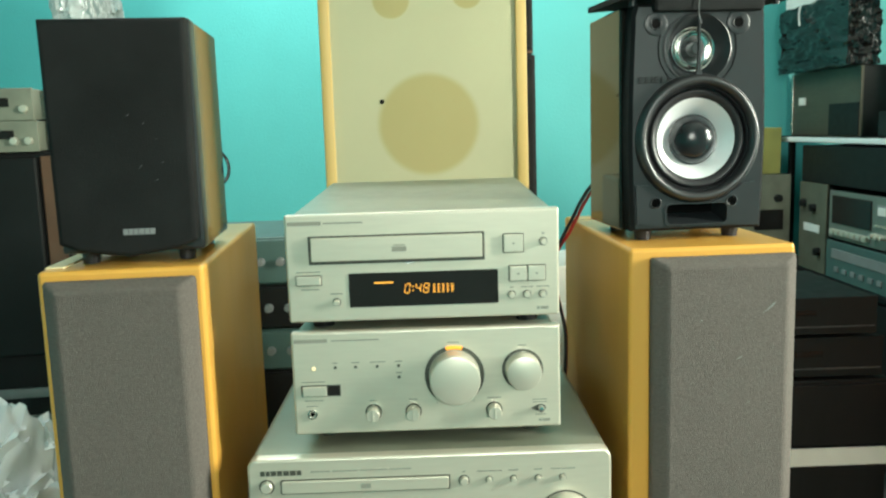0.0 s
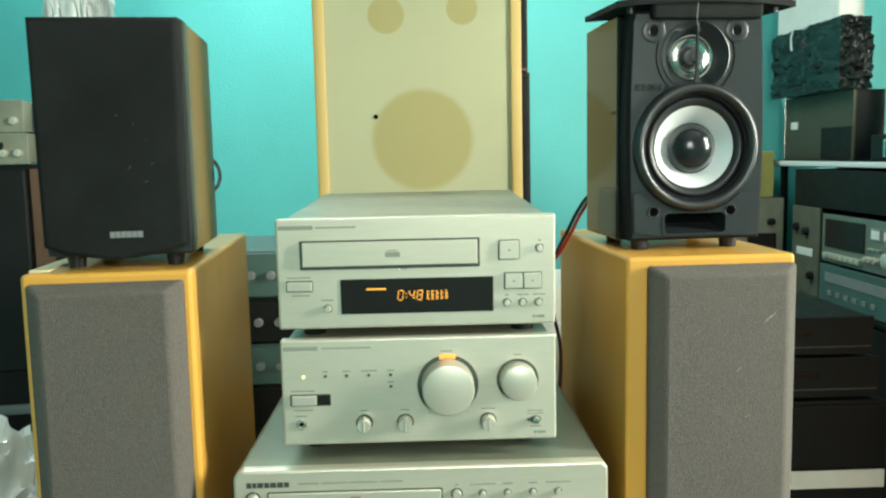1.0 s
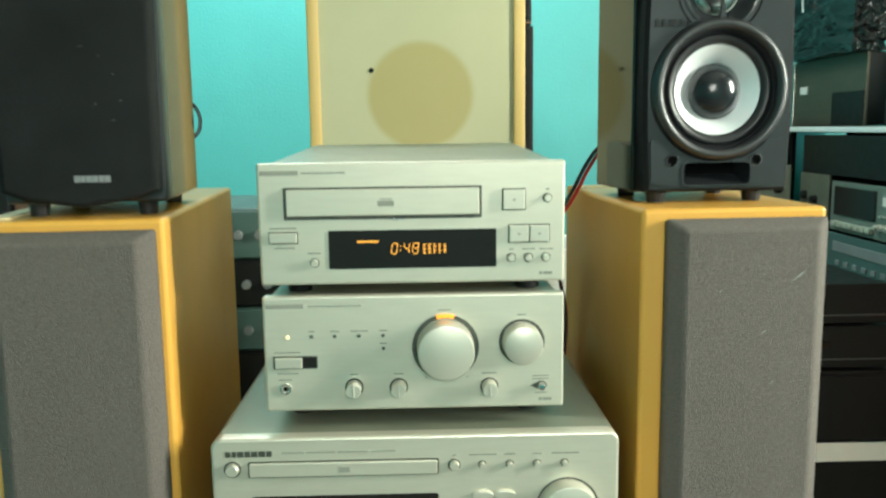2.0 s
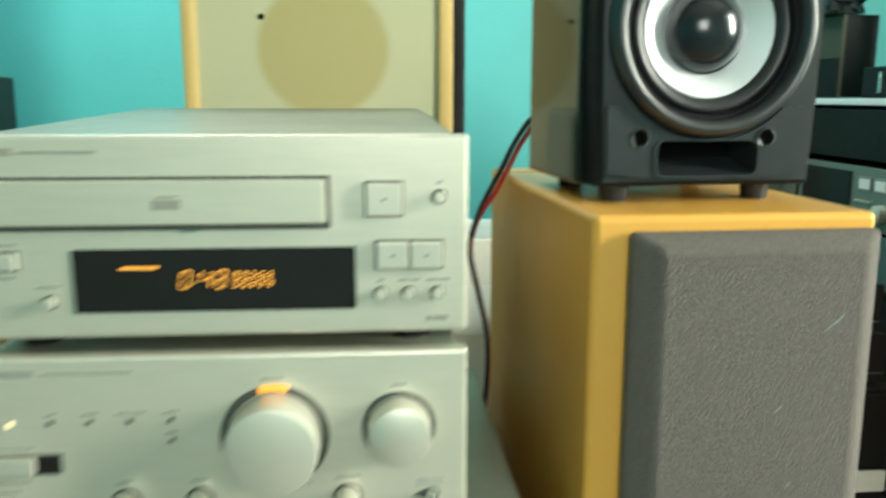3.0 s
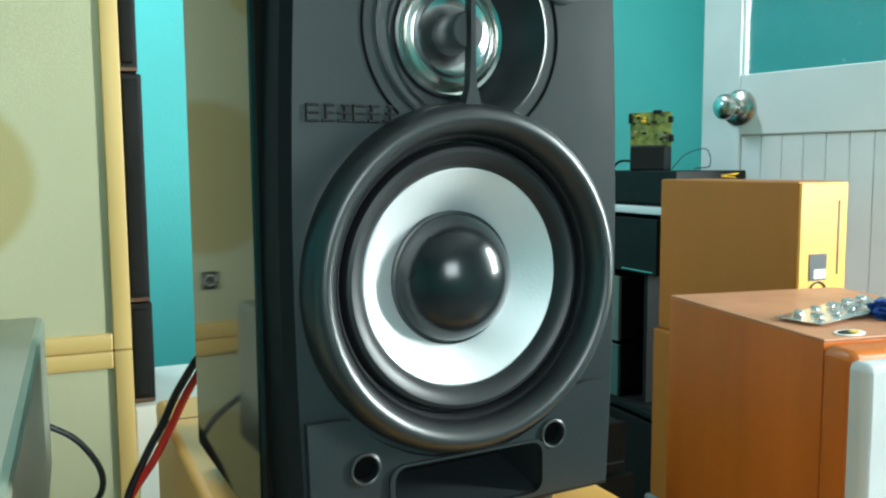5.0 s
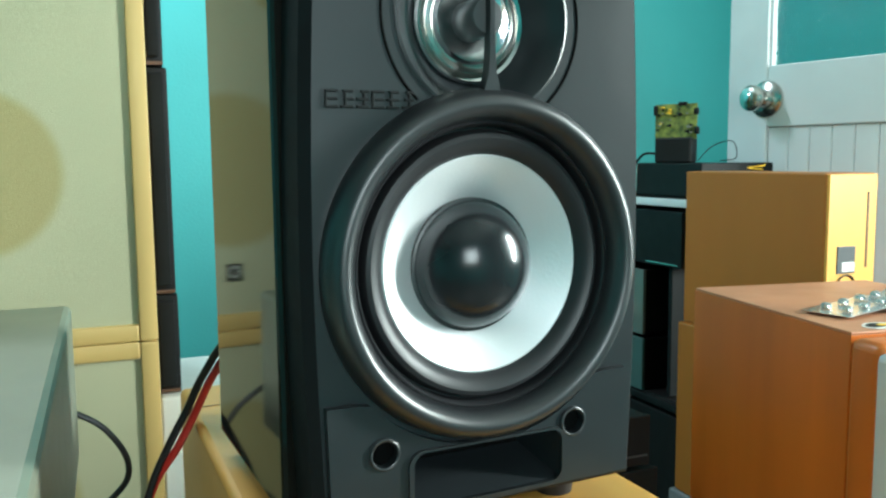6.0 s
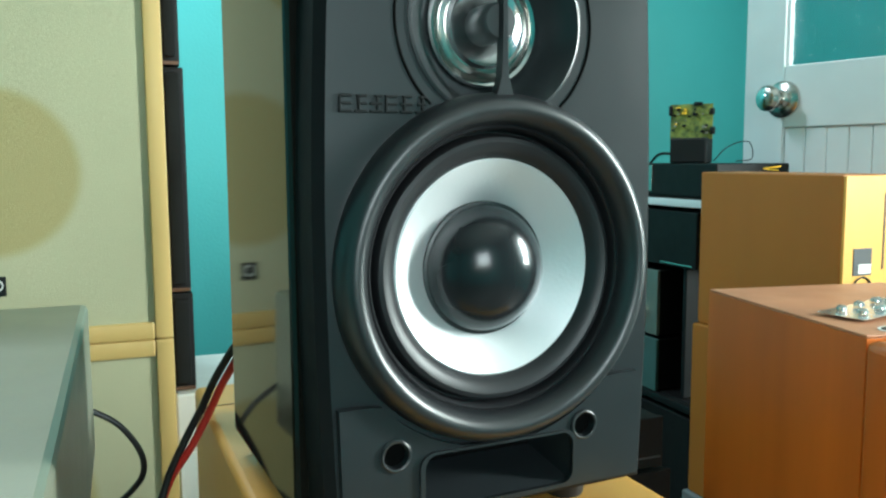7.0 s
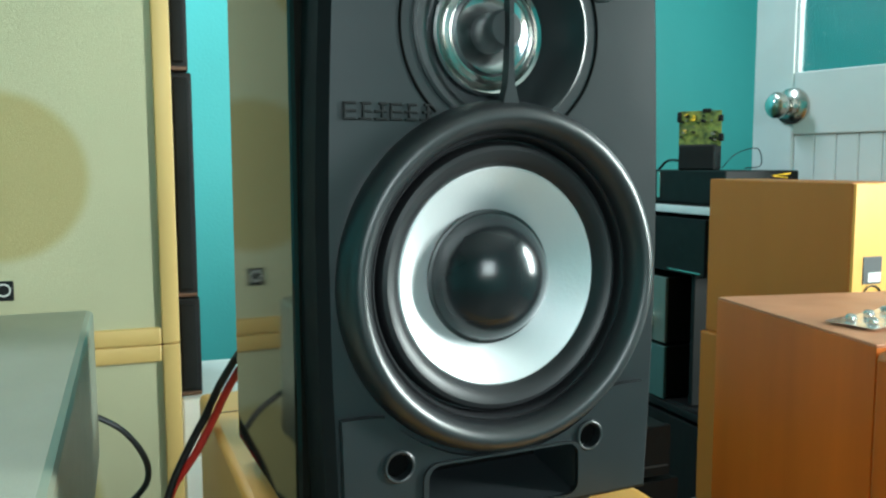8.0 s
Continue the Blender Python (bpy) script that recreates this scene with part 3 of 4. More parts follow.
def open_speaker():
    t = thing("bookshelf_speaker", pose(0.2955, 0.0625, 0.953, 0, 0, 4.5) @ Matrix.Scale(1.045, 4), "black bookshelf speaker with a bare silver cone on the tower", "speaker", "pair of bookshelf speakers")
    w, d, h, z0 = 0.140, 0.142, 0.2290, 0.0100
    speaker_body(t, w, d, h, z0, 0.024, -0.0010, 0.0037)
    cx, cz, tz = 0.0005, 0.1046, 0.1950
    # moulded front, its sides bowed outward
    n = 24
    right = [(w / 2 + 0.0030 * math.sin(math.pi * min(1, i / n * 1.1)) - 0.001 - 0.003 * max(0, (i - n + 1)), z0 + 0.001 + (h - 0.001) * i / n) for i in range(n + 1)]
    side = 0.0020
    rim = [(side + x, z) for x, z in right] + [(side - x, z) for x, z in reversed(right)]
    port = rounded(-0.0315, 0.0315, 0.0180, 0.0383, 0.004)
    back = plate([rim, circle(cx, cz, 0.0535, 64), circle(0, tz, 0.0345, 48), port], 0.004, 0.026)
    part("front_baffle", back, EDGE, t, "matt black moulded plastic baffle")
    slim_rim = [(x * (1 - 0.0035 / (w / 2)), z0 + 0.003 + (z - z0) * (1 - 0.006 / h)) for x, z in rim]
    skin = bmesh.new()
    for a, b, y0, y1 in ((rim, slim_rim, 0.004, 0.0),):
        rb = [skin.verts.new((x, y1, z)) for x, z in b]
        edges = [skin.edges.new((rb[i], rb[(i + 1) % len(rb)])) for i in range(len(rb))]
        turned = bmesh.new()
        va, vb = [turned.verts.new((x, y0, z)) for x, z in a], [turned.verts.new((x, y1, z)) for x, z in b]
        for i in range(len(va)):
            k = (i + 1) % len(va)
            turned.faces.new((va[i], va[k], vb[k], vb[i]))
        part("baffle_rim", turned, EDGE, t)
        for loop in (circle(cx, cz, 0.0535, 64), circle(0, tz, 0.0345, 48), port):
            vs = [skin.verts.new((x, y1, z)) for x, z in loop]
            edges += [skin.edges.new((p, q)) for p, q in zip(vs, vs[1:] + vs[:1])]
        bmesh.ops.triangle_fill(skin, use_beauty=True, use_dissolve=False, edges=edges)
    part("front_skin", skin, PLASTIC, t, "satin grey face of the baffle")
    # black sheet behind the slot, in place of the port's unlit depth
    part("port", outline(rounded(-0.032, 0.032, 0.0175, 0.0387, 0.004), 0.0215, 0.0235), HOLE_SHADE, t, "black sheet painting the shade inside the slot-shaped port")
    crest = [(0.064 - 0.128 * i / 24, min(0.0590, cz - math.sqrt(0.0664 ** 2 - (0.064 - 0.128 * i / 24) ** 2) - 0.0004)) for i in range(25)]
    foot_line = [(-0.0630, 0.0195), (-0.045, 0.0165), (0, 0.0150), (0.045, 0.0165), (0.0630, 0.0195)]
    apron = plate([crest + foot_line, rounded(-0.0325, 0.0325, 0.0176, 0.0389, 0.005), circle(-0.0432, 0.0402, 0.0050, 24), circle(0.0375, 0.0402, 0.0050, 24)], -0.0034, 0.0008)
    part("apron", apron, PLASTIC, t, "raised moulded apron below the woofer")
    flare = bmesh.new()
    lower, upper = [(-0.0318, -0.0030, 0.0180), (0.0318, -0.0030, 0.0180)], [(0.0270, 0.0212, 0.0262), (-0.0270, 0.0212, 0.0262)]
    flare.faces.new([flare.verts.new(p) for p in lower + upper])
    for sx in (-1, 1):
        flare.faces.new([flare.verts.new(p) for p in ((sx * 0.0318, -0.0030, 0.0180), (sx * 0.0270, 0.0212, 0.0262), (sx * 0.0270, 0.0212, 0.0380), (sx * 0.0318, -0.0030, 0.0384))])
    part("port_flare", flare, PLASTIC, t, "sloping floor and cheeks of the port")
    lip = plate([rounded(-0.0340, 0.0340, 0.0162, 0.0394, 0.006), rounded(-0.0320, 0.0320, 0.0178, 0.0384, 0.005)], -0.0046, -0.0030)
    part("port_lip", lip, PLASTIC, t, "raised lip round the port")
    ring = [(0.0592 + 0.0060 * math.cos(radians(a)), 0.001 - 0.0115 * math.sin(radians(a))) for a in range(0, 181, 12)] + [(0.0538, 0.006)]
    part("woofer_ring", lathe(ring, cx, cz, 96), RING, t, "raised black trim ring")
    w1 = part("woofer", lathe([(0.0540, 0.0025), (0.0536, -0.0020), (0.0525, -0.0027), (0.0516, -0.0013), (0.0512, 0.0040), (0.0505, 0.0040), (0.0500, 0.0005), (0.0488, -0.0019), (0.0472, -0.0025), (0.0445, -0.0017), (0.0422, 0.0010), (0.0410, 0.0027)], cx, cz, 96), RUBBER, t, "black rubber surround")
    part("cone", lathe([(0.0414, 0.0025), (0.0406, 0.0021), (0.0380, 0.0037), (0.031, 0.0085), (0.0230, 0.0135)], cx, cz, 96), CONE, w1, "brushed silver cone")
    part("dust_cap", lathe([(0.0252, 0.0130), (0.0246, 0.0093), (0.0226, 0.0051), (0.0192, 0.0010), (0.0142, -0.0025), (0.0072, -0.0049), (0, -0.0057)], cx, cz - 0.001, 64), CAP, w1, "glossy black dust cap")
    part("cap_edge", lathe([(0.0260, 0.0125), (0.0258, 0.0105), (0.0248, 0.0103)], cx, cz - 0.001, 64), RING, w1)
    horn = part("tweeter_plate", lathe([(0.0358, 0.0010), (0.0356, -0.0006), (0.0345, -0.0010), (0.0325, 0.0006), (0.0285, 0.0060), (0.0250, 0.0105), (0.0226, 0.0130)], 0, tz, 72), PLASTIC, t, "round flared tweeter plate")
    part("trim_ring", lathe([(0.0232, 0.0132), (0.0229, 0.0108), (0.0220, 0.0100), (0.0208, 0.0108), (0.0204, 0.0135)], 0, tz, 64), CHROME, horn, "bright trim ring")
    part("dome_ring", lathe([(0.0205, 0.0126), (0.0190, 0.0098), (0.0176, 0.0092), (0.0168, 0.0102)], 0, tz, 64), STEEL, horn)
    part("diaphragm", lathe([(0.0169, 0.0102), (0.0150, 0.0082), (0.0110, 0.0090), (0.0072, 0.0120)], 0, tz, 64), CHROME, horn, "silver tweeter diaphragm")
    part("phase_plug", lathe([(0.0074, 0.0130), (0.0070, -0.0012), (0.0060, -0.0026), (0, -0.0028)], 0, tz, 40), DARK_PLATE, horn)
    arc = [(0.0405 * math.cos(radians(a)), 0.0, tz + 0.0405 * math.sin(radians(a))) for a in range(-48, 42, 10)]
    part("groove", tube(arc, 0.0006, 6, 4), HOLE_SHADE, horn)
    part("groove", tube([(-x, y, z) for x, y, z in arc], 0.0006, 6, 4), HOLE_SHADE, horn)
    fin = outline([(-0.0008, tz + 0.031), (0.0008, tz + 0.031), (0.0010, tz - 0.010), (0.0016, tz - 0.0200), (0.0034, tz - 0.0270), (-0.0034, tz - 0.0270), (-0.0016, tz - 0.0200), (-0.0010, tz - 0.010)], -0.0060, -0.0015)
    part("guard_fin", fin, PLASTIC, horn, "thin black fin before the tweeter")
    for x, z in ((-0.0432, 0.0402), (0.0375, 0.0402), (-0.0430, 0.2195), (0.0425, 0.2195)):
        g = part("grille_socket", lathe([(r, y - (0.0034 if z < 0.1 else 0)) for r, y in ((0.0060, 0.003), (0.0060, -0.0008), (0.0054, -0.0012), (0.0048, -0.0010), (0.0045, 0.002))], x, z, 32), PLASTIC, t, "round grille socket")
        # black disc instead of a shaded bore
        part("socket_shade", lathe([(0.0046, -0.0006), (0, -0.0006)], x, z, 24), HOLE_SHADE, g)
        if z > 0.1:
            part("socket_ear", lathe([(0.0118, 0.0008), (0.0116, -0.0008), (0.0108, -0.0012), (0.0064, -0.0010)], x, z, 36), PLASTIC, g, "raised round ear about the socket")
    bz = 0.1615
    for i in range(6):
        x, word = -0.0612 + i * 0.0056, bmesh.new()
        for zz, cut in ((0.0, 0.0), (0.0026, 0.0010 * (i % 2)), (0.0052, 0.0008 * (i % 3))):
            box(x + cut, x + 0.0046, -0.0009, 0.001, bz + zz, bz + zz + 0.0009, 0.0002, 1, word)
        box(x + 0.0012 * (i % 3), x + 0.0012 * (i % 3) + 0.0010, -0.0009, 0.001, bz + 0.0009, bz + 0.0052, 0.0002, 1, word)
        part("badge_bar", word, BLACK_METAL, t, "raised black badge bars")
    for s in (-1, 1):
        part("terminal", lathe([(0.004, d), (0.004, d + 0.012), (0.003, d + 0.014), (0, d + 0.014)], 0.012 * s, 0.06, 20), RED if s > 0 else BLACK_WIRE, t)


def cover_on_top():
    t = thing("speaker_grille", pose(0.3015, 0.120, 1.2030, 2, 0, 4.5), "curved black speaker grille laid flat on the speaker", "grille")
    bm = bmesh.new()
    nx, ny = 24, 10
    top, low = [], []
    for i in range(nx + 1):
        for j in range(ny + 1):
            u, v = i / nx * 2 - 1, j / ny * 2 - 1
            x, y = u * 0.0955, v * 0.070 * (1 - 0.12 * u * u)
            z = 0.0110 * (1 - u * u) * (1 - 0.25 * v * v) + 0.011
            top.append(bm.verts.new((x, y, z)))
            low.append(bm.verts.new((x, y, z - 0.006 - 0.004 * (1 - u * u))))
    k = ny + 1
    for i in range(nx):
        for j in range(ny):
            a = i * k + j
            bm.faces.new((top[a], top[a + k], top[a + k + 1], top[a + 1]))
            bm.faces.new((low[a], low[a + 1], low[a + k + 1], low[a + k]))
    edge = [i * k for i in range(nx + 1)] + [nx * k + j for j in range(1, ny + 1)] + [i * k + ny for i in range(nx - 1, -1, -1)] + [j for j in range(ny - 1, 0, -1)]
    for a, b in zip(edge, edge[1:] + edge[:1]):
        bm.faces.new((top[a], low[a], low[b], top[b]))
    part("frame", bm, BLACK_CLOTH, t, "bowed black cloth frame")
    for x in (-0.078, -0.03, 0.045, 0.078):
        part("peg", lathe([(0, 0), (0.004, 0), (0.0045, 0.014), (0, 0.0145)], 0, 0, 16), PLASTIC, t, "", Matrix.Translation((x, -0.05, 0.0)) @ pose(0, 0, 0, 90, 0, 0))
    # black block standing for the dark notch at the baffle's top
    part("notch_shade", box(-0.060, 0.060, -0.0650, -0.0530, -0.007, 0.016, 0.004), BLACK_CLOTH, t)
    part("tag_string", tube([(-0.012, -0.0665, 0.010), (-0.014, -0.0685, -0.008), (-0.011, -0.0690, -0.020)], 0.0005, 6), MID_GREY, t, "pale thread hanging from the rim")


def covered_speaker():
    t = thing("bookshelf_speaker", pose(-0.2965, 0.020, 0.953, 0, 0, 5.8), "black bookshelf speaker with its cloth grille on", "speaker", "pair of bookshelf speakers")
    w, d, h, z0 = 0.142, 0.178, 0.234, 0.0125
    speaker_body(t, w, d, h, z0)
    part("front_baffle", box(-w / 2, w / 2, 0.004, 0.032, z0, z0 + h, 0.003, 2), PLASTIC, t, "black moulded baffle")
    pts = [(-0.0675, z0 + 0.012), (-0.048, z0 + 0.004), (0, z0 - 0.003), (0.048, z0 + 0.004), (0.0675, z0 + 0.012), (0.0695, z0 + h - 0.002), (-0.0695, z0 + h - 0.002)]
    part("grille", outline(pts, -0.017, 0.006, 0.005), BLACK_CLOTH, t, "black cloth grille")
    for x, z, a, b in ((0.006, 0.150, 0.005, 0.0008), (0.022, 0.142, 0.003, 0.0009), (0.034, 0.126, 0.002, 0.0010), (0.016, 0.098, 0.004, 0.0035), (0.038, 0.103, 0.003, 0.0012), (0.030, 0.086, 0.005, 0.0009)):
        part("scuff", outline([(x, z), (x + a, z + b), (x + a * 0.8, z + b + 0.0006)], -0.0173, -0.0168), DARK_PLATE, t, "faint grey scuff on the cloth")
    part("maker_badge", bars([0.0045, 0.0045, 0.0045, 0.005, 0.0045, 0.005], -0.004, -0.0172, z0 + 0.020, 0.006, 0.0006), MID_GREY, t, "grey maker's badge")


open_speaker()
cover_on_top()
covered_speaker()


# ---- large cloth-fronted speakers against the wall ----
def framed_speaker(z0, h, label, discs):
    t = thing("large_speaker", pose(0.003, 0.87, z0), label, "speaker", "stack of large framed speakers")
    w, d, f = 0.415, 0.40, 0.022
    part("cabinet", box(-w / 2 + 0.002, w / 2 - 0.002, 0.026, d, 0.001, h - 0.001, 0.003), PINE, t, "pine cabinet")
    part("grille_cloth", box(-w / 2 + f - 0.003, w / 2 - f + 0.003, 0.007, 0.024, f - 0.003, h - f + 0.003, 0.001), CREAM, t, "cream stretched grille cloth")
    for x in (-w / 2, w / 2 - f):
        part("frame_stile", box(x, x + f, 0, 0.026, 0, h, 0.003), PINE, t, "pine frame")
    for z in (0, h - f):
        part("frame_rail", box(-w / 2 + f, w / 2 - f, 0.0005, 0.026, z, z + f, 0.003), PINE, t, "pine frame")
    for x, z, r in discs:
        part("driver_outline", lathe([(r, 0.0069), (r * 0.5, 0.0064), (0, 0.0062)], x, z, 64), TAN, t, "tan round driver showing through the cloth")
    return t


top = framed_speaker(0.878, 0.80, "large pine-framed speaker with cream cloth and tan rounds", ((0.006, 0.214, 0.110), (-0.062, 0.462, 0.040), (0.090, 0.472, 0.034)))
part("moth_hole", lathe([(0.0045, 0.0048), (0, 0.0047)], -0.087, 0.262, 14), HOLE_SHADE, top, "small dark hole in the cloth")
part("badge", box(-0.003, 0.019, 0.0045, 0.0065, 0.066, 0.090, 0.001), BLACK_METAL, top, "small square black badge")
part("badge_ring", lathe([(0.008, 0.0043), (0.0062, 0.0043)], 0.008, 0.079, 24), PAPER, top)
framed_speaker(0.0775, 0.80, "large pine-framed speaker under another one", ((0.006, 0.60, 0.110),))
base = thing("low_bench", pose(0.003, 1.08, 0), "low black bench under the large speakers", "bench")
part("top", box(-0.26, 0.26, -0.22, 0.22, 0.03, 0.0770, 0.002), BLACK_WOOD, base)
for x in (-0.22, 0.22):
    part("runner", box(x - 0.03, x + 0.03, -0.2, 0.2, 0, 0.0295, 0.002), BLACK_WOOD, base)


# ---- slim black speakers beside them ----
def slim(z0, z1, w, x, label):
    t = thing("slim_speaker", pose(x, 0.99, z0), label, "speaker", "stack of slim black speakers")
    part("cabinet", box(0, w, 0, 0.22, 0.0005, z1 - z0 - 0.0005, 0.003), BLACK_WOOD, t)
    part("grille", box(0.006, w - 0.006, -0.010, -0.0005, 0.012, z1 - z0 - 0.008, 0.003), BLACK_CLOTH, t)
    part("edge_strip", box(0.001, w - 0.001, -0.003, 0.0, 0.0015, 0.007, 0.001), WALNUT, t, "brown edge strip")


slim(0.775, 0.918, 0.033, 0.2115, "short slim black speaker with a walnut edge")
slim(0.9185, 1.235, 0.031, 0.2115, "tall slim black speaker with a walnut edge")
slim(1.2355, 1.62, 0.027, 0.2115, "upper slim black speaker with a walnut edge")
crate = thing("white_carton", pose(0.275, 1.09, 0), "white cardboard carton under the slim speakers", "carton")
part("carton_body", box(-0.06, 0.09, -0.12, 0.12, 0, 0.7745, 0.003), PAPER, crate)
part("flap", box(-0.058, 0.088, -0.124, -0.1205, 0.60, 0.69, 0.001), WHITE, crate)

# ---- rack at the side, in its own frame: x along its front, y into it ----
RACK = Matrix.Translation((1.26, 1.75, 0)) @ pose(0, 0, 0, 0, 0, -90)


def on_rack(name, x, y, z, label, category, turn=0):
    return thing(name, RACK @ pose(x, y, z, 0, 0, turn), label, category)


rack = on_rack("equipment_rack", 0, 0, 0, "black metal rack with white shelf edges", "rack")
for z in (0.085, 0.56, 1.000):
    part("shelf_board", box(-0.43, 0.62, 0.012, 0.245, z, z + 0.020, 0.002), BLACK_WOOD, rack)
    part("shelf_edge", box(-0.36, 0.62, -0.004, 0.0115, z + 0.002, z + 0.018, 0.002), WHITE if z > 0.9 else BLACK_METAL, rack, "white shelf edging" if z > 0.9 else "")
for x in (-0.35, 0.61):
    for y in (0.03, 0.23):
        part("post", box(x - 0.010, x + 0.010, y - 0.010, y + 0.010, 0, 0.999, 0.002), BLACK_METAL, rack)
part("back_board", box(-0.34, 0.60, 0.238, 0.244, 0.12, 0.998), BLACK_WOOD, rack)


def face(parent, x0, x1, z0, z1, d, mat, cover=BLACK_METAL):
    part("cover", box(x0 + 0.003, x1 - 0.003, 0.008, d, z0 + 0.001, z1 - 0.001, 0.003), cover, parent)
    return part("front_panel", box(x0, x1, 0, 0.009, z0, z1, 0.002), mat, parent)


deck = on_rack("cassette_deck", 0.0, 0.0, 0.700, "silver cassette deck with two level meters", "cassette deck")
face(deck, 0, 0.45, 0.008, 0.156, 0.22, DECK)
part("tape_window", box(0.025, 0.255, -0.004, 0.002, 0.056, 0.142, 0.002), SMOKE, deck, "dark tape compartment window")
for x in (0.285, 0.350):
    mtr = part("level_meter", box(x, x + 0.052, -0.003, 0.002, 0.098, 0.134, 0.002), MID_GREY, deck)
    part("meter_scale", box(x + 0.005, x + 0.047, -0.004, -0.002, 0.104, 0.128, 0.001), PAPER, mtr, "pale meter scale")
for i in range(7):
    part("piano_key", box(0.030 + i * 0.032, 0.055 + i * 0.032, -0.014, 0.002, 0.022, 0.038, 0.002), KNOB, deck)
for x, z, r in ((0.385, 0.052, 0.022), (0.335, 0.045, 0.008), (0.308, 0.045, 0.008), (0.281, 0.045, 0.008)):
    part("knob", lathe([(r, 0.001), (r * 0.95, -0.018), (r * 0.8, -0.020), (0, -0.020)], x, z, 28), KNOB, deck)
for x in (0.282, 0.305, 0.328):
    part("toggle", box(x, x + 0.012, -0.010, 0.001, 0.072, 0.077, 0.001), KNOB, deck)
for x in (0.04, 0.41):
    for y in (0.04, 0.19):
        part("foot", box(x - 0.012, x + 0.012, y - 0.012, y + 0.012, 0, 0.0085, 0.001), BLACK_METAL, deck)
lo = on_rack("wrapped_component", 0.0, 0.0, 0.5805, "dusty grey-green component under the deck", "component")
face(lo, -0.01, 0.45, 0.0, 0.119, 0.22, MINT)
for i in range(6):
    part("button", box(0.05 + i * 0.05, 0.075 + i * 0.05, -0.004, 0.001, 0.025, 0.040, 0.001), MID_GREY, lo)
part("dial_strip", box(0.03, 0.40, -0.003, 0.001, 0.065, 0.095, 0.001), MID_GREY, lo)
meter = on_rack("small_grey_unit", -0.12, 0.0, 0.5805, "small grey unit with a pale label", "instrument")
face(meter, -0.09, 0.10, 0.0, 0.29, 0.20, DULL)
part("label_plate", box(-0.05, 0.06, -0.003, 0.001, 0.13, 0.155, 0.001), PAPER, meter)
for x, z in ((-0.05, 0.22), (0.02, 0.21), (0.06, 0.07)):
    part("knob", lathe([(0.014, 0.001), (0.012, -0.016), (0, -0.018)], x, z, 20), BLACK_METAL, meter)
dark = on_rack("black_component", 0.0, 0.0, 0.872, "plain black component under the shelf", "component")
face(dark, -0.20, 0.58, 0.0, 0.120, 0.22, BLACK_METAL)
part("edge_line", box(0.46, 0.57, -0.002, 0.001, 0.004, 0.008, 0.0005), STEEL, dark)
for x in (0.52, -0.22):
    part("bracket", box(x - 0.006, x + 0.006, 0.02, 0.2, -0.29, 0.0, 0.002), BLACK_METAL, dark)
cab = on_rack("black_cabinet", 0.13, 0.0, 0.1055, "black cabinet with two plain doors", "cabinet")
part("cabinet_body", box(-0.46, 0.46, 0.02, 0.23, 0, 0.45, 0.003), BLACK_WOOD, cab)
for s in (-1, 1):
    dr = part("cabinet_door", box(min(s * 0.002, s * 0.456), max(s * 0.002, s * 0.456), 0.0, 0.018, 0.005, 0.445, 0.002), BLACK_WOOD, cab)
    part("handle", box(s * 0.03 - 0.004, s * 0.03 + 0.004, -0.014, 0.001, 0.25, 0.33, 0.002), BLACK_METAL, dr)
pw = on_rack("bronze_amplifier", -0.42, 0.055, 1.0205, "bronze-faced amplifier with a small white button", "amplifier")
face(pw, 0, 0.48, 0, 0.215, 0.10, BRONZE)
part("side_trim", box(-0.002, 0.012, -0.003, 0.0005, 0.001, 0.214, 0.001), STEEL, pw, "pale metal end trim")
part("white_button", box(0.065, 0.112, -0.005, 0.001, 0.105, 0.130, 0.001), PAPER, pw, "small white button")
part("dark_panel", box(0.285, 0.475, -0.003, 0.001, 0.004, 0.104, 0.001), BLACK_METAL, pw)
wrap = on_rack("black_bag", -0.10, 0.055, 1.236, "creased shiny black plastic bag over a box", "plastic bag")
part("film", film_box(-0.32, 0.165, -0.050, 0.05, 0.0, 0.216, 3.0), BIN, wrap, "creased shiny black film")
part("tie_string", tube([(-0.14, -0.060, 0.150), (-0.142, -0.062, 0.19), (-0.138, -0.058, 0.216)], 0.0035, 6), WHITE, wrap, "pale string over the film")
lid = on_rack("pale_carton", -0.10, 0.055, 1.452, "pale carton lying on the black bag", "carton")
part("carton_body", box(-0.30, 0.13, -0.04, 0.04, 0, 0.22, 0.003), PAPER, lid)
ol = thing("olive_carton", pose(1.135, 2.06, 0.892), "olive yellow cardboard carton in the corner", "carton")
part("carton_body", box(-0.08, 0.10, 0, 0.15, 0, 0.160, 0.002), OLIVE, ol)
sc = thing("test_instrument", pose(1.15, 2.02, 0.60), "beige enamelled instrument with knobs", "instrument")
face(sc, -0.12, 0.105, 0.0, 0.2915, 0.18, BEIGE)
for x, z in ((-0.08, 0.23), (-0.02, 0.20), (-0.06, 0.09), (0.05, 0.06), (0.06, 0.21)):
    part("knob", lathe([(0.014, 0.001), (0.012, -0.016), (0, -0.018)], x, z, 20), BLACK_METAL, sc)
part("dark_window", box(-0.02, 0.08, -0.003, 0.001, 0.10, 0.17, 0.001), SMOKE, sc)
tb = thing("corner_table", pose(0.85, 1.98, 0), "black table in the corner under the instrument", "table")
part("tabletop", box(-0.30, 0.40, 0, 0.25, 0.56, 0.5995, 0.003), BLACK_WOOD, tb)
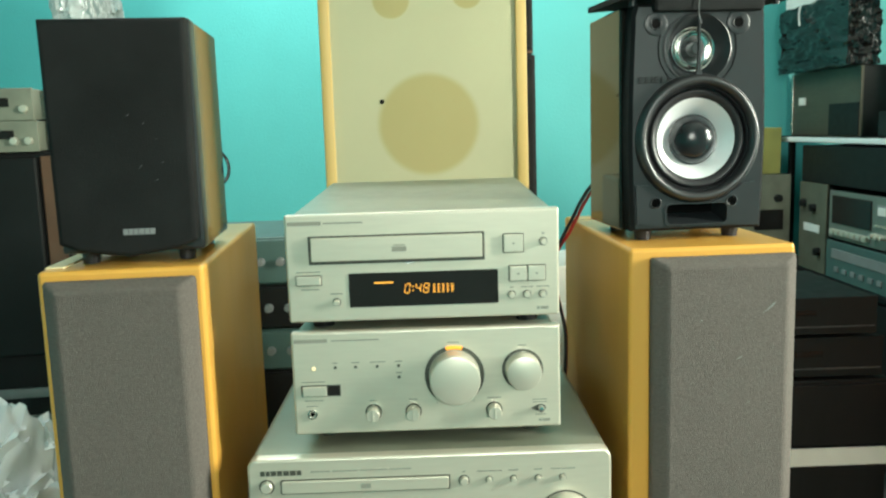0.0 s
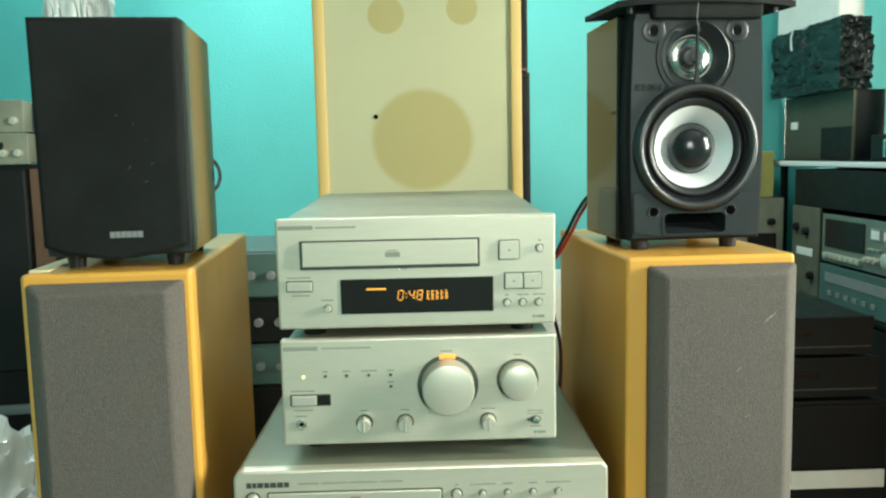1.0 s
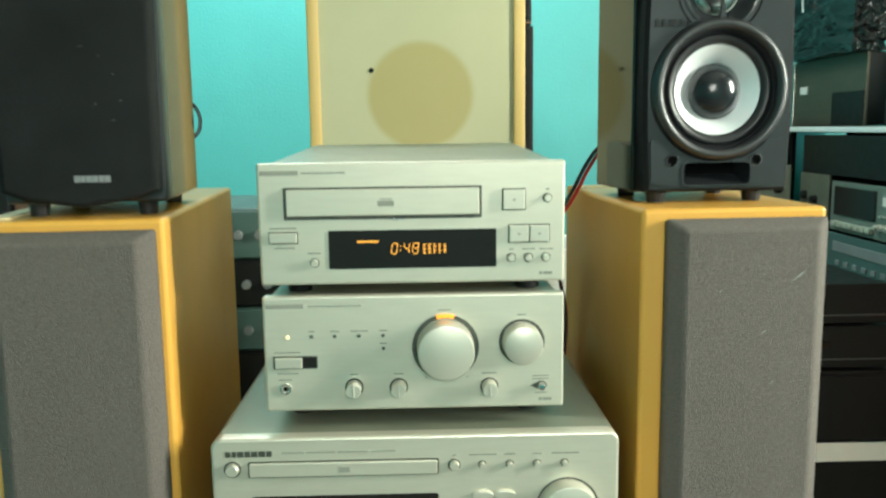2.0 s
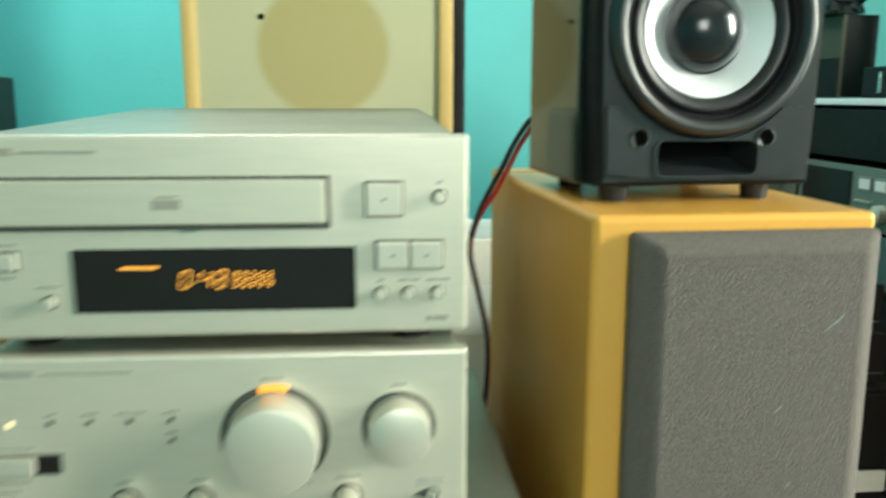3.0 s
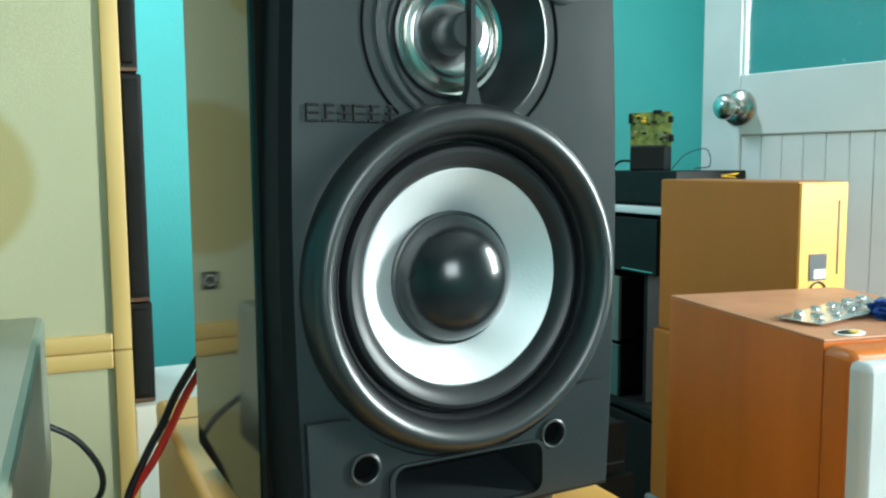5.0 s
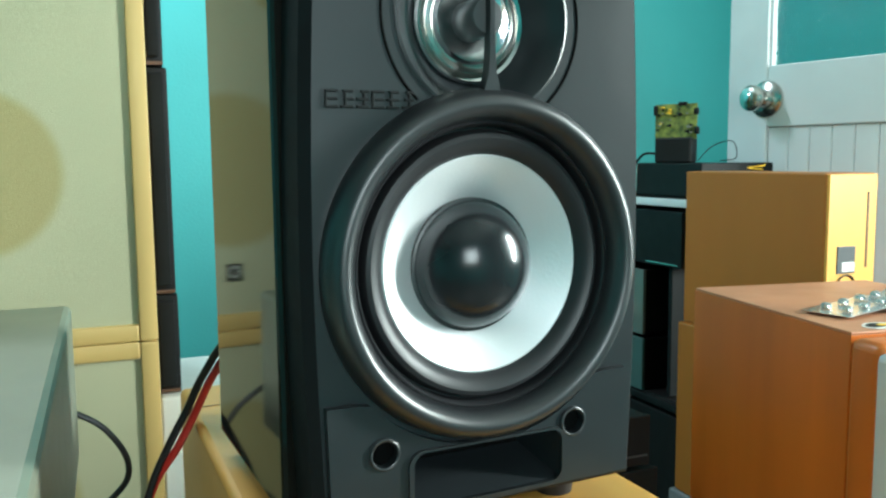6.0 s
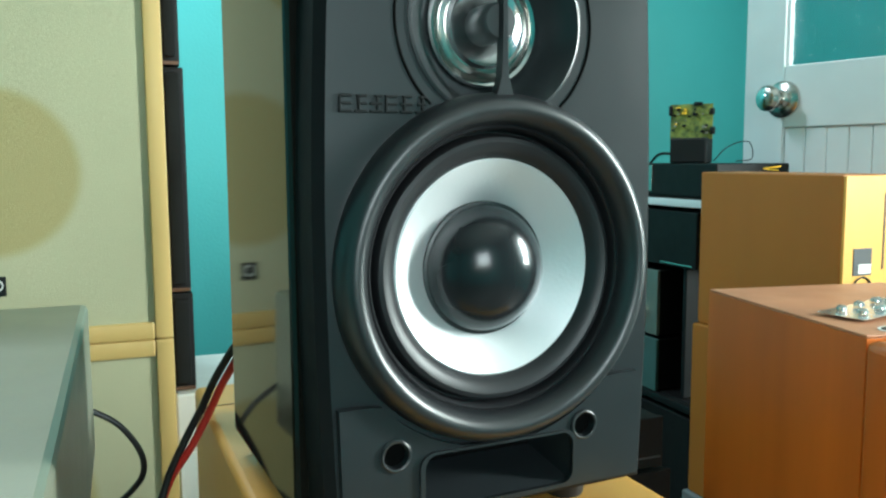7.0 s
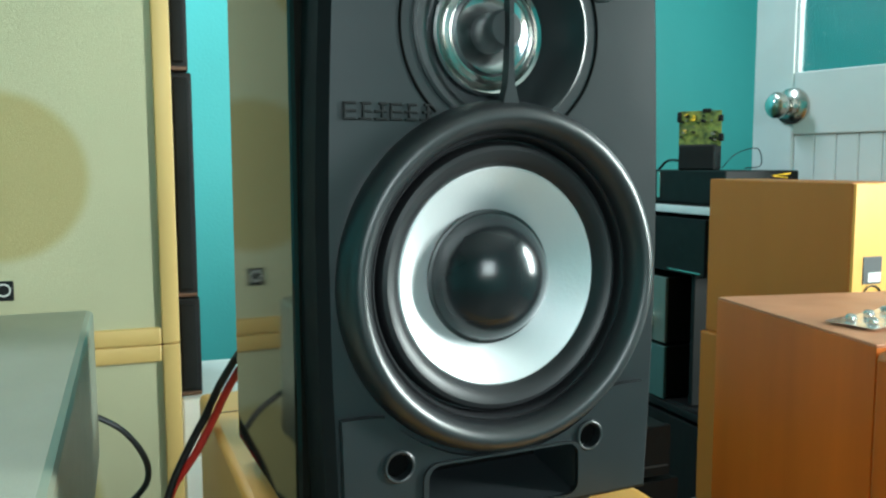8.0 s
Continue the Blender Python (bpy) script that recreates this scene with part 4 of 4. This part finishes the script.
for x in (-0.28, 0.38):
    for y in (0.02, 0.23):
        part("leg", box(x - 0.018, x + 0.018, y - 0.018, y + 0.018, 0, 0.5595, 0.003), BLACK_WOOD, tb)
top_box = on_rack("black_player", 0.0, 0.03, 1.0205, "low black player body with loose parts on it", "player")
part("player_body", box(0.21, 0.60, 0, 0.19, 0, 0.073, 0.003), BLACK_METAL, top_box)
for x, z in ((0.28, 0.06), (0.37, 0.07)):
    part("bracket", box(x, x + 0.012, -0.004, 0.001, 0.01, z, 0.001), STEEL, top_box)
part("tone_arm", tube([(0.30, 0.05, 0.074), (0.34, 0.05, 0.095), (0.40, 0.06, 0.090), (0.46, 0.08, 0.078)], 0.003, 8), BLACK_METAL, top_box)
pcb = on_rack("circuit_board", 0.475, 0.06, 1.0940, "yellow-green circuit board standing in a black clamp", "circuit board", 35)
part("clamp", box(-0.040, 0.040, -0.02, 0.03, 0, 0.055, 0.004), BLACK_METAL, pcb)
part("board", box(-0.046, 0.046, 0.0, 0.004, 0.052, 0.128, 0.0005), BOARD, pcb, "yellow-green printed board")
rng = random.Random(5)
for i in range(26):
    x, z, s = rng.uniform(-0.042, 0.036), rng.uniform(0.058, 0.118), rng.uniform(0.003, 0.008)
    part("chip", box(x, x + s, -rng.uniform(0.003, 0.012), 0.001, z, z + s * 0.8, 0.0005), rng.choice((BLACK_METAL, BEIGE, YELLOW, BLACK_METAL)), pcb)
for x, z, a, b in ((-0.049, 0.104, 0.008, 0.022), (0.006, 0.124, 0.018, 0.008), (0.040, 0.104, 0.009, 0.014), (0.042, 0.062, 0.009, 0.016)):
    part("component", box(x, x + a, -0.006, 0.008, z, z + b, 0.002), BLACK_METAL, pcb, "dark part standing off the board")
part("loose_wire", tube([(0.05, 0, 0.004), (0.08, 0.0, 0.035), (0.12, 0.01, 0.045), (0.13, 0.0, 0.01), (0.10, -0.01, 0.004)], 0.0012, 6), BLACK_WIRE, pcb)

# ---- honey-coloured speakers seen from behind, and the cherry one ----
def honey(z0, h, label, dx):
    t = thing("honey_speaker", pose(1.19 + dx, 0.731, z0), label, "speaker", "stack of honey speakers")
    w, d = 0.105, 0.340
    part("cabinet", box(0, w, 0.006, d, 0.0005, h, 0.0025), HONEY, t, "honey veneer cabinet")
    part("back_board", box(0.002, w - 0.002, 0.0, 0.0055, 0.002, h - 0.002, 0.001), HONEY_BACK, t, "yellow back board with its lit brightness in the colour")
    part("slot", box(0.082, 0.086, -0.001, 0.002, h - 0.150, h - 0.030, 0.0005), WALNUT, t)
    part("rating_plate", box(0.022, 0.060, -0.0015, 0.001, h - 0.158, h - 0.115, 0.0008), DARK_PLATE, t)
    part("plate_label", box(0.032, 0.058, -0.0022, -0.001, h - 0.155, h - 0.140, 0.0005), PAPER, t)
    cup = part("terminal_cup", lathe([(0.021, -0.002), (0.019, -0.003), (0.017, 0.001), (0, 0.002)], 0.042, h - 0.180, 28), BLACK_METAL, t)
    for s in (-1, 1):
        part("terminal", lathe([(0.004, 0.001), (0.004, -0.010), (0, -0.011)], 0.042 + s * 0.008, h - 0.180, 16), RED if s < 0 else BLACK_METAL, cup)
    return t


honey(0.7875, 0.291, "honey veneered speaker with its yellow back turned round", 0.0)
honey(0.45, 0.337, "honey veneered speaker under another one", -0.012)
hb = thing("grey_stool", pose(1.24, 0.91, 0), "plain grey box stool under the honey speakers", "stool")
part("stool_body", box(-0.07, 0.09, -0.18, 0.17, 0, 0.4495, 0.004), MID_GREY, hb)
ring = thing("brass_ring", pose(1.23, 0.93, 1.0795), "small brass key ring lying on the speaker", "ring")
bm = bmesh.new()
tube([(0.014 * math.cos(i * 0.7), 0.014 * math.sin(i * 0.7), 0.003 + 0.001 * i) for i in range(9)], 0.0014, 6, 6, bm)
part("wire_loop", bm, YELLOW, ring)

ch = thing("cherry_speaker", pose(0.875, 0.401, 0.49, 0, 0, -9.3), "cherry veneered speaker with a pale grey grille", "speaker")
part("cabinet", box(0, 0.28, 0.0, 0.317, 0.0, 0.4270, 0.0006), CHERRY, ch, "glossy cherry cabinet")
part("top_board", box(0.0004, 0.2796, 0.0004, 0.3166, 0.4271, 0.4305, 0.0014), CHERRY_TOP, ch, "paler, rougher cherry top")
part("front_bevel", box(-0.004, 0.284, -0.046, -0.0005, 0.0, 0.426, 0.010, 3), CHERRY, ch, "rounded cherry front")
part("grille", box(-0.010, 0.275, -0.075, -0.0465, 0.02, 0.420, 0.008, 3), PALE_GREY, ch, "pale grey grille")
mark = part("sticker", outline(circle(0, 0, 0.021, 28, 0.014), -0.0004, 0.0004), PAPER, ch, "oval sticker in white, black and yellow", Matrix.Translation((0.050, 0.020, 0.4312)) @ pose(0, 0, 0, -90, 0, 20))
part("dark_patch", outline(circle(-0.002, 0.001, 0.015, 24, 0.009), -0.0008, 0.0), BLACK_METAL, mark)
part("yellow_patch", outline(circle(0.005, -0.002, 0.008, 20, 0.005), -0.0012, -0.0004), YELLOW, mark)
crate2 = thing("cream_carton", pose(0.99, 0.53, 0, 0, 0, -9.3), "cream carton under the cherry speaker", "carton")
part("carton_body", box(-0.11, 0.18, -0.15, 0.17, 0, 0.4895, 0.004), BEIGE, crate2)
pk = thing("tablet_strip", pose(1.015, 0.497, 0.921, 0, 0, 12), "creased silver foil strip with clear blisters", "foil strip")
bm = bmesh.new()
grid = [[bm.verts.new((-0.10 + 0.20 * i / 14, -0.03 + 0.06 * j / 6, 0.003 + 0.010 * (0.5 + noise.noise(Vector((i * 0.4, j * 0.5, 2)))) * (i / 14))) for j in range(7)] for i in range(15)]
for i in range(14):
    for j in range(6):
        bm.faces.new((grid[i][j], grid[i + 1][j], grid[i + 1][j + 1], grid[i][j + 1]))
made = bmesh.ops.extrude_face_region(bm, geom=bm.faces[:])
bmesh.ops.translate(bm, verts=[g for g in made["geom"] if isinstance(g, bmesh.types.BMVert)], vec=(0, 0, 0.0008))
part("foil", bm, FOIL, pk)
for i in range(5):
    for j in (-1, 1):
        part("blister", lathe([(0.0065, 0), (0.006, 0.004), (0.003, 0.006), (0, 0.0062)], 0, 0, 16), FOIL, pk, "", Matrix.Translation((-0.075 + i * 0.036, j * 0.013, 0.006 + 0.0012 * i)) @ pose(0, 0, 0, 90, 0, 0))
bl = thing("blue_cloth", pose(1.07, 0.445, 0.921), "crumpled dark blue cloth", "cloth")
part("fold", crumple(-0.045, 0.045, -0.02, 0.03, 0, 0.022, 0.25, 8.0), BLUE, bl)

# ---- open door ----
door = thing("door_1", Matrix.Translation((1.516, 1.337, 0)) @ pose(0, 0, 0, 0, 0, -76), "open white half-glazed door with a steel knob", "door", "", "structure")
DW, DH, DT = 0.80, 2.03, 0.036
part("stile", box(0, 0.10, 0, DT, 0.01, DH, 0.003), WHITE, door)
part("stile", box(DW - 0.10, DW, 0, DT, 0.01, DH, 0.003), WHITE, door)
for z0, z1 in ((0.01, 0.20), (1.172, 1.308), (DH - 0.11, DH)):
    part("rail", box(0.1005, DW - 0.1005, 0.0005, DT, z0, z1, 0.003), WHITE, door)
for i in range(12):
    x = 0.101 + i * 0.04985
    part("board", box(x, x + 0.0490, 0.008, DT - 0.008, 0.2005, 1.1715, 0.003), WHITE, door)
pane = part("pane", box(0.1005, DW - 0.1005, 0.015, 0.020, 1.3085, DH - 0.1105), PEBBLE, door, "pebbled glass pane")
pane.visible_shadow = False
for x in (0.1005, DW - 0.1085):
    part("bead", box(x, x + 0.008, 0.004, 0.0145, 1.3085, DH - 0.1105, 0.001), WHITE, door)
kn = part("knob", lathe([(0.041, 0.0), (0.040, -0.006), (0.034, -0.010), (0.020, -0.013), (0.015, -0.020), (0.015, -0.034), (0.022, -0.042), (0.028, -0.052), (0.028, -0.062), (0.022, -0.070), (0.012, -0.073), (0, -0.073)], 0.100, 1.234, 48), STEEL, door, "satin steel ball knob")
part("keyhole", lathe([(0.009, -0.0735), (0.007, -0.0745), (0, -0.0745)], 0.100, 1.234, 20), CHROME, kn)

# ---- cables ----
cb = thing("speaker_cable", pose(0, 0, 0), "twin red and black speaker cable hanging behind the stack", "cable")
RUN = [(0.285, 0.222, 1.012), (0.250, 0.238, 1.016), (0.224, 0.246, 1.004), (0.209, 0.254, 0.982), (0.199, 0.264, 0.958), (0.189, 0.268, 0.938), (0.178, 0.270, 0.913), (0.172, 0.270, 0.884), (0.181, 0.272, 0.842), (0.190, 0.275, 0.79), (0.186, 0.28, 0.70), (0.18, 0.30, 0.6)]
part("red_core", tube([(x + (0.0022 if z > 0.93 else -0.001), y - (0.001 if z > 0.93 else -0.004), z - 0.001) for x, y, z in RUN], 0.0023, 8), RED, cb)
part("black_core", tube([(x - 0.0022, y + 0.001, z + 0.001) for x, y, z in RUN], 0.0023, 8), BLACK_WIRE, cb)
cl = thing("loop_cable", pose(0, 0, 0), "thin black cable looping behind the disc player", "cable")
part("lead", tube([(0.040, 0.376, 0.945), (0.062, 0.398, 0.966), (0.084, 0.398, 0.976), (0.098, 0.394, 0.962), (0.110, 0.392, 0.943), (0.127, 0.391, 0.932), (0.148, 0.390, 0.918), (0.162, 0.390, 0.897), (0.164, 0.389, 0.880), (0.154, 0.389, 0.866), (0.125, 0.386, 0.842), (0.110, 0.330, 0.82)], 0.0022, 8), BLACK_WIRE, cl)
cs = thing("speaker_lead", pose(0, 0, 0), "thin black lead at the back of the covered speaker", "cable")
part("lead", tube([(-0.290, 0.198, 1.06), (-0.258, 0.222, 1.064), (-0.244, 0.226, 1.045), (-0.252, 0.222, 1.022), (-0.290, 0.198, 1.012)], 0.0022, 8), BLACK_WIRE, cs)

# ---- equipment beyond the other tower ----
def west_unit(name, x, y, z, w, h, mat, label, knobs):
    t = thing(name, pose(x, y, z, 0, 0, 8), label, "component")
    face(t, -w / 2, w / 2, 0, h, 0.28, mat, mat)
    part("display", box(-w / 2 + 0.04, w / 2 - 0.05, -0.003, 0.001, h * 0.42, h * 0.7, 0.001), SMOKE, t)
    for k in range(knobs):
        part("knob", lathe([(0.009, 0.001), (0.008, -0.010), (0, -0.011)], w / 2 - 0.02 - k * 0.03, h * 0.35, 20), KNOB, t)


ws = thing("side_cabinet", pose(-0.98, 1.02, 0, 0, 0, 8), "dark cabinet with a maroon edge and equipment on top", "cabinet")
part("cabinet_body", box(-0.25, 0.34, 0, 0.4, 0, 1.060, 0.004), BLACK_WOOD, ws)
part("front_board", box(-0.245, 0.12, -0.02, -0.0005, 0.60, 1.050, 0.006), BLACK_METAL, ws)
part("edge_strip", box(0.125, 0.165, -0.012, -0.0005, 0.55, 1.050, 0.003), WALNUT, ws, "maroon edge strip")
for i in range(5):
    part("shelf_slat", box(-0.245, 0.19, -0.010, -0.0005, 0.24 + i * 0.065, 0.262 + i * 0.065, 0.002), MID_GREY, ws)
west_unit("tuner", -0.985, 1.00, 1.0605, 0.275, 0.068, BEIGE, "pale silver tuner on the cabinet", 2)
west_unit("mini_component", -0.99, 1.00, 1.129, 0.275, 0.070, BEIGE, "pale silver component with a dark display", 1)
pk2 = thing("white_box", pose(-0.795, 1.06, 1.0605), "tall white card box beside the components", "box")
part("carton_body", box(-0.03, 0.04, 0, 0.08, 0, 0.18, 0.002), PAPER, pk2)
wb = thing("wrapped_parcel", pose(-0.80, 1.18, 1.0605), "tall parcel wrapped in clear plastic film", "parcel")
part("parcel_body", box(-0.055, 0.055, 0.0, 0.10, 0, 0.41, 0.004), PAPER, wb)
part("film", crumple(-0.07, 0.07, -0.012, 0.11, 0.25, 0.45, 0.2, 21.0), BAG, wb)
bag = thing("plastic_bag", pose(-0.62, 0.20, 0), "heap of clear crinkled plastic bags", "plastic bag")
part("inner_bag", crumple(-0.20, 0.12, -0.15, 0.15, 0, 0.58, 0.12, 15.0, 5), PAPER, bag)
part("film", crumple(-0.24, 0.150, -0.2, 0.22, 0, 0.69, 0.15, 11.0), BAG, bag)

# gear standing behind the stack
for z, h, mat, lab, x0 in ((0.0, 0.66, BLACK_WOOD, "black low cabinet behind the stack", -0.42), (0.6605, 0.075, MINT, "grey-green component with a dark front", -0.43),
                           (0.736, 0.08, BLACK_METAL, "black component in a stack", -0.43), (0.8165, 0.085, MINT, "mint grey component on top of a stack", -0.44)):
    g = thing("back_component", pose(x0, 0.62, z), lab, "component", "stack of components behind")
    part("cover", box(0, 0.235 if z else 0.30, 0.008, 0.30, 0, h, 0.003), mat, g)
    part("front_panel", box(0.002, 0.232 if z else 0.298, 0, 0.009, 0.004, h - 0.004, 0.002), mat, g)
    if z:
        for k in range(3):
            part("knob", lathe([(0.008, 0.001), (0.007, -0.010), (0, -0.011)], 0.215 - k * 0.035, h * 0.5, 18), MID_GREY, g)

low = thing("low_black_cabinet", pose(0.66, 0.73, 0), "low black cabinet with a white strip across it", "cabinet")
part("cabinet_body", box(-0.21, 0.24, 0.004, 0.36, 0, 0.57, 0.004), BLACK_WOOD, low)
part("drawer_front", box(-0.205, 0.235, -0.004, 0.0035, 0.437, 0.562, 0.003), BLACK_WOOD, low)
part("white_strip", box(-0.205, 0.235, -0.006, 0.0035, 0.402, 0.432, 0.003), WHITE, low, "worn white strip")
part("tape_patch", box(-0.02, 0.235, -0.0085, -0.0055, 0.398, 0.434, 0.001), PAPER, low)
part("drawer_front", box(-0.205, 0.235, -0.004, 0.0035, 0.04, 0.396, 0.003), BLACK_WOOD, low)
for k, (z, hh, dx) in enumerate(((0.5705, 0.085, 0.0), (0.656, 0.080, -0.015))):
    g = thing("black_tape_player", pose(0.665 + dx, 0.735, z), "black tape player in a stack on the cabinet", "component", "black players on the cabinet")
    face(g, -0.20, 0.22, 0.006, hh, 0.30, BLACK_METAL)
    part("slot", box(-0.12, 0.10, -0.002, 0.001, hh * 0.55, hh * 0.68, 0.001), SMOKE, g)
    part("trim_line", box(-0.195, 0.215, -0.0015, 0.001, hh * 0.25, hh * 0.28, 0.0005), DARK_PLATE, g)
    for x in (-0.16, 0.18):
        for y in (0.04, 0.26):
            part("foot", box(x - 0.012, x + 0.012, y - 0.012, y + 0.012, 0, 0.0065, 0.001), RUBBER, g)
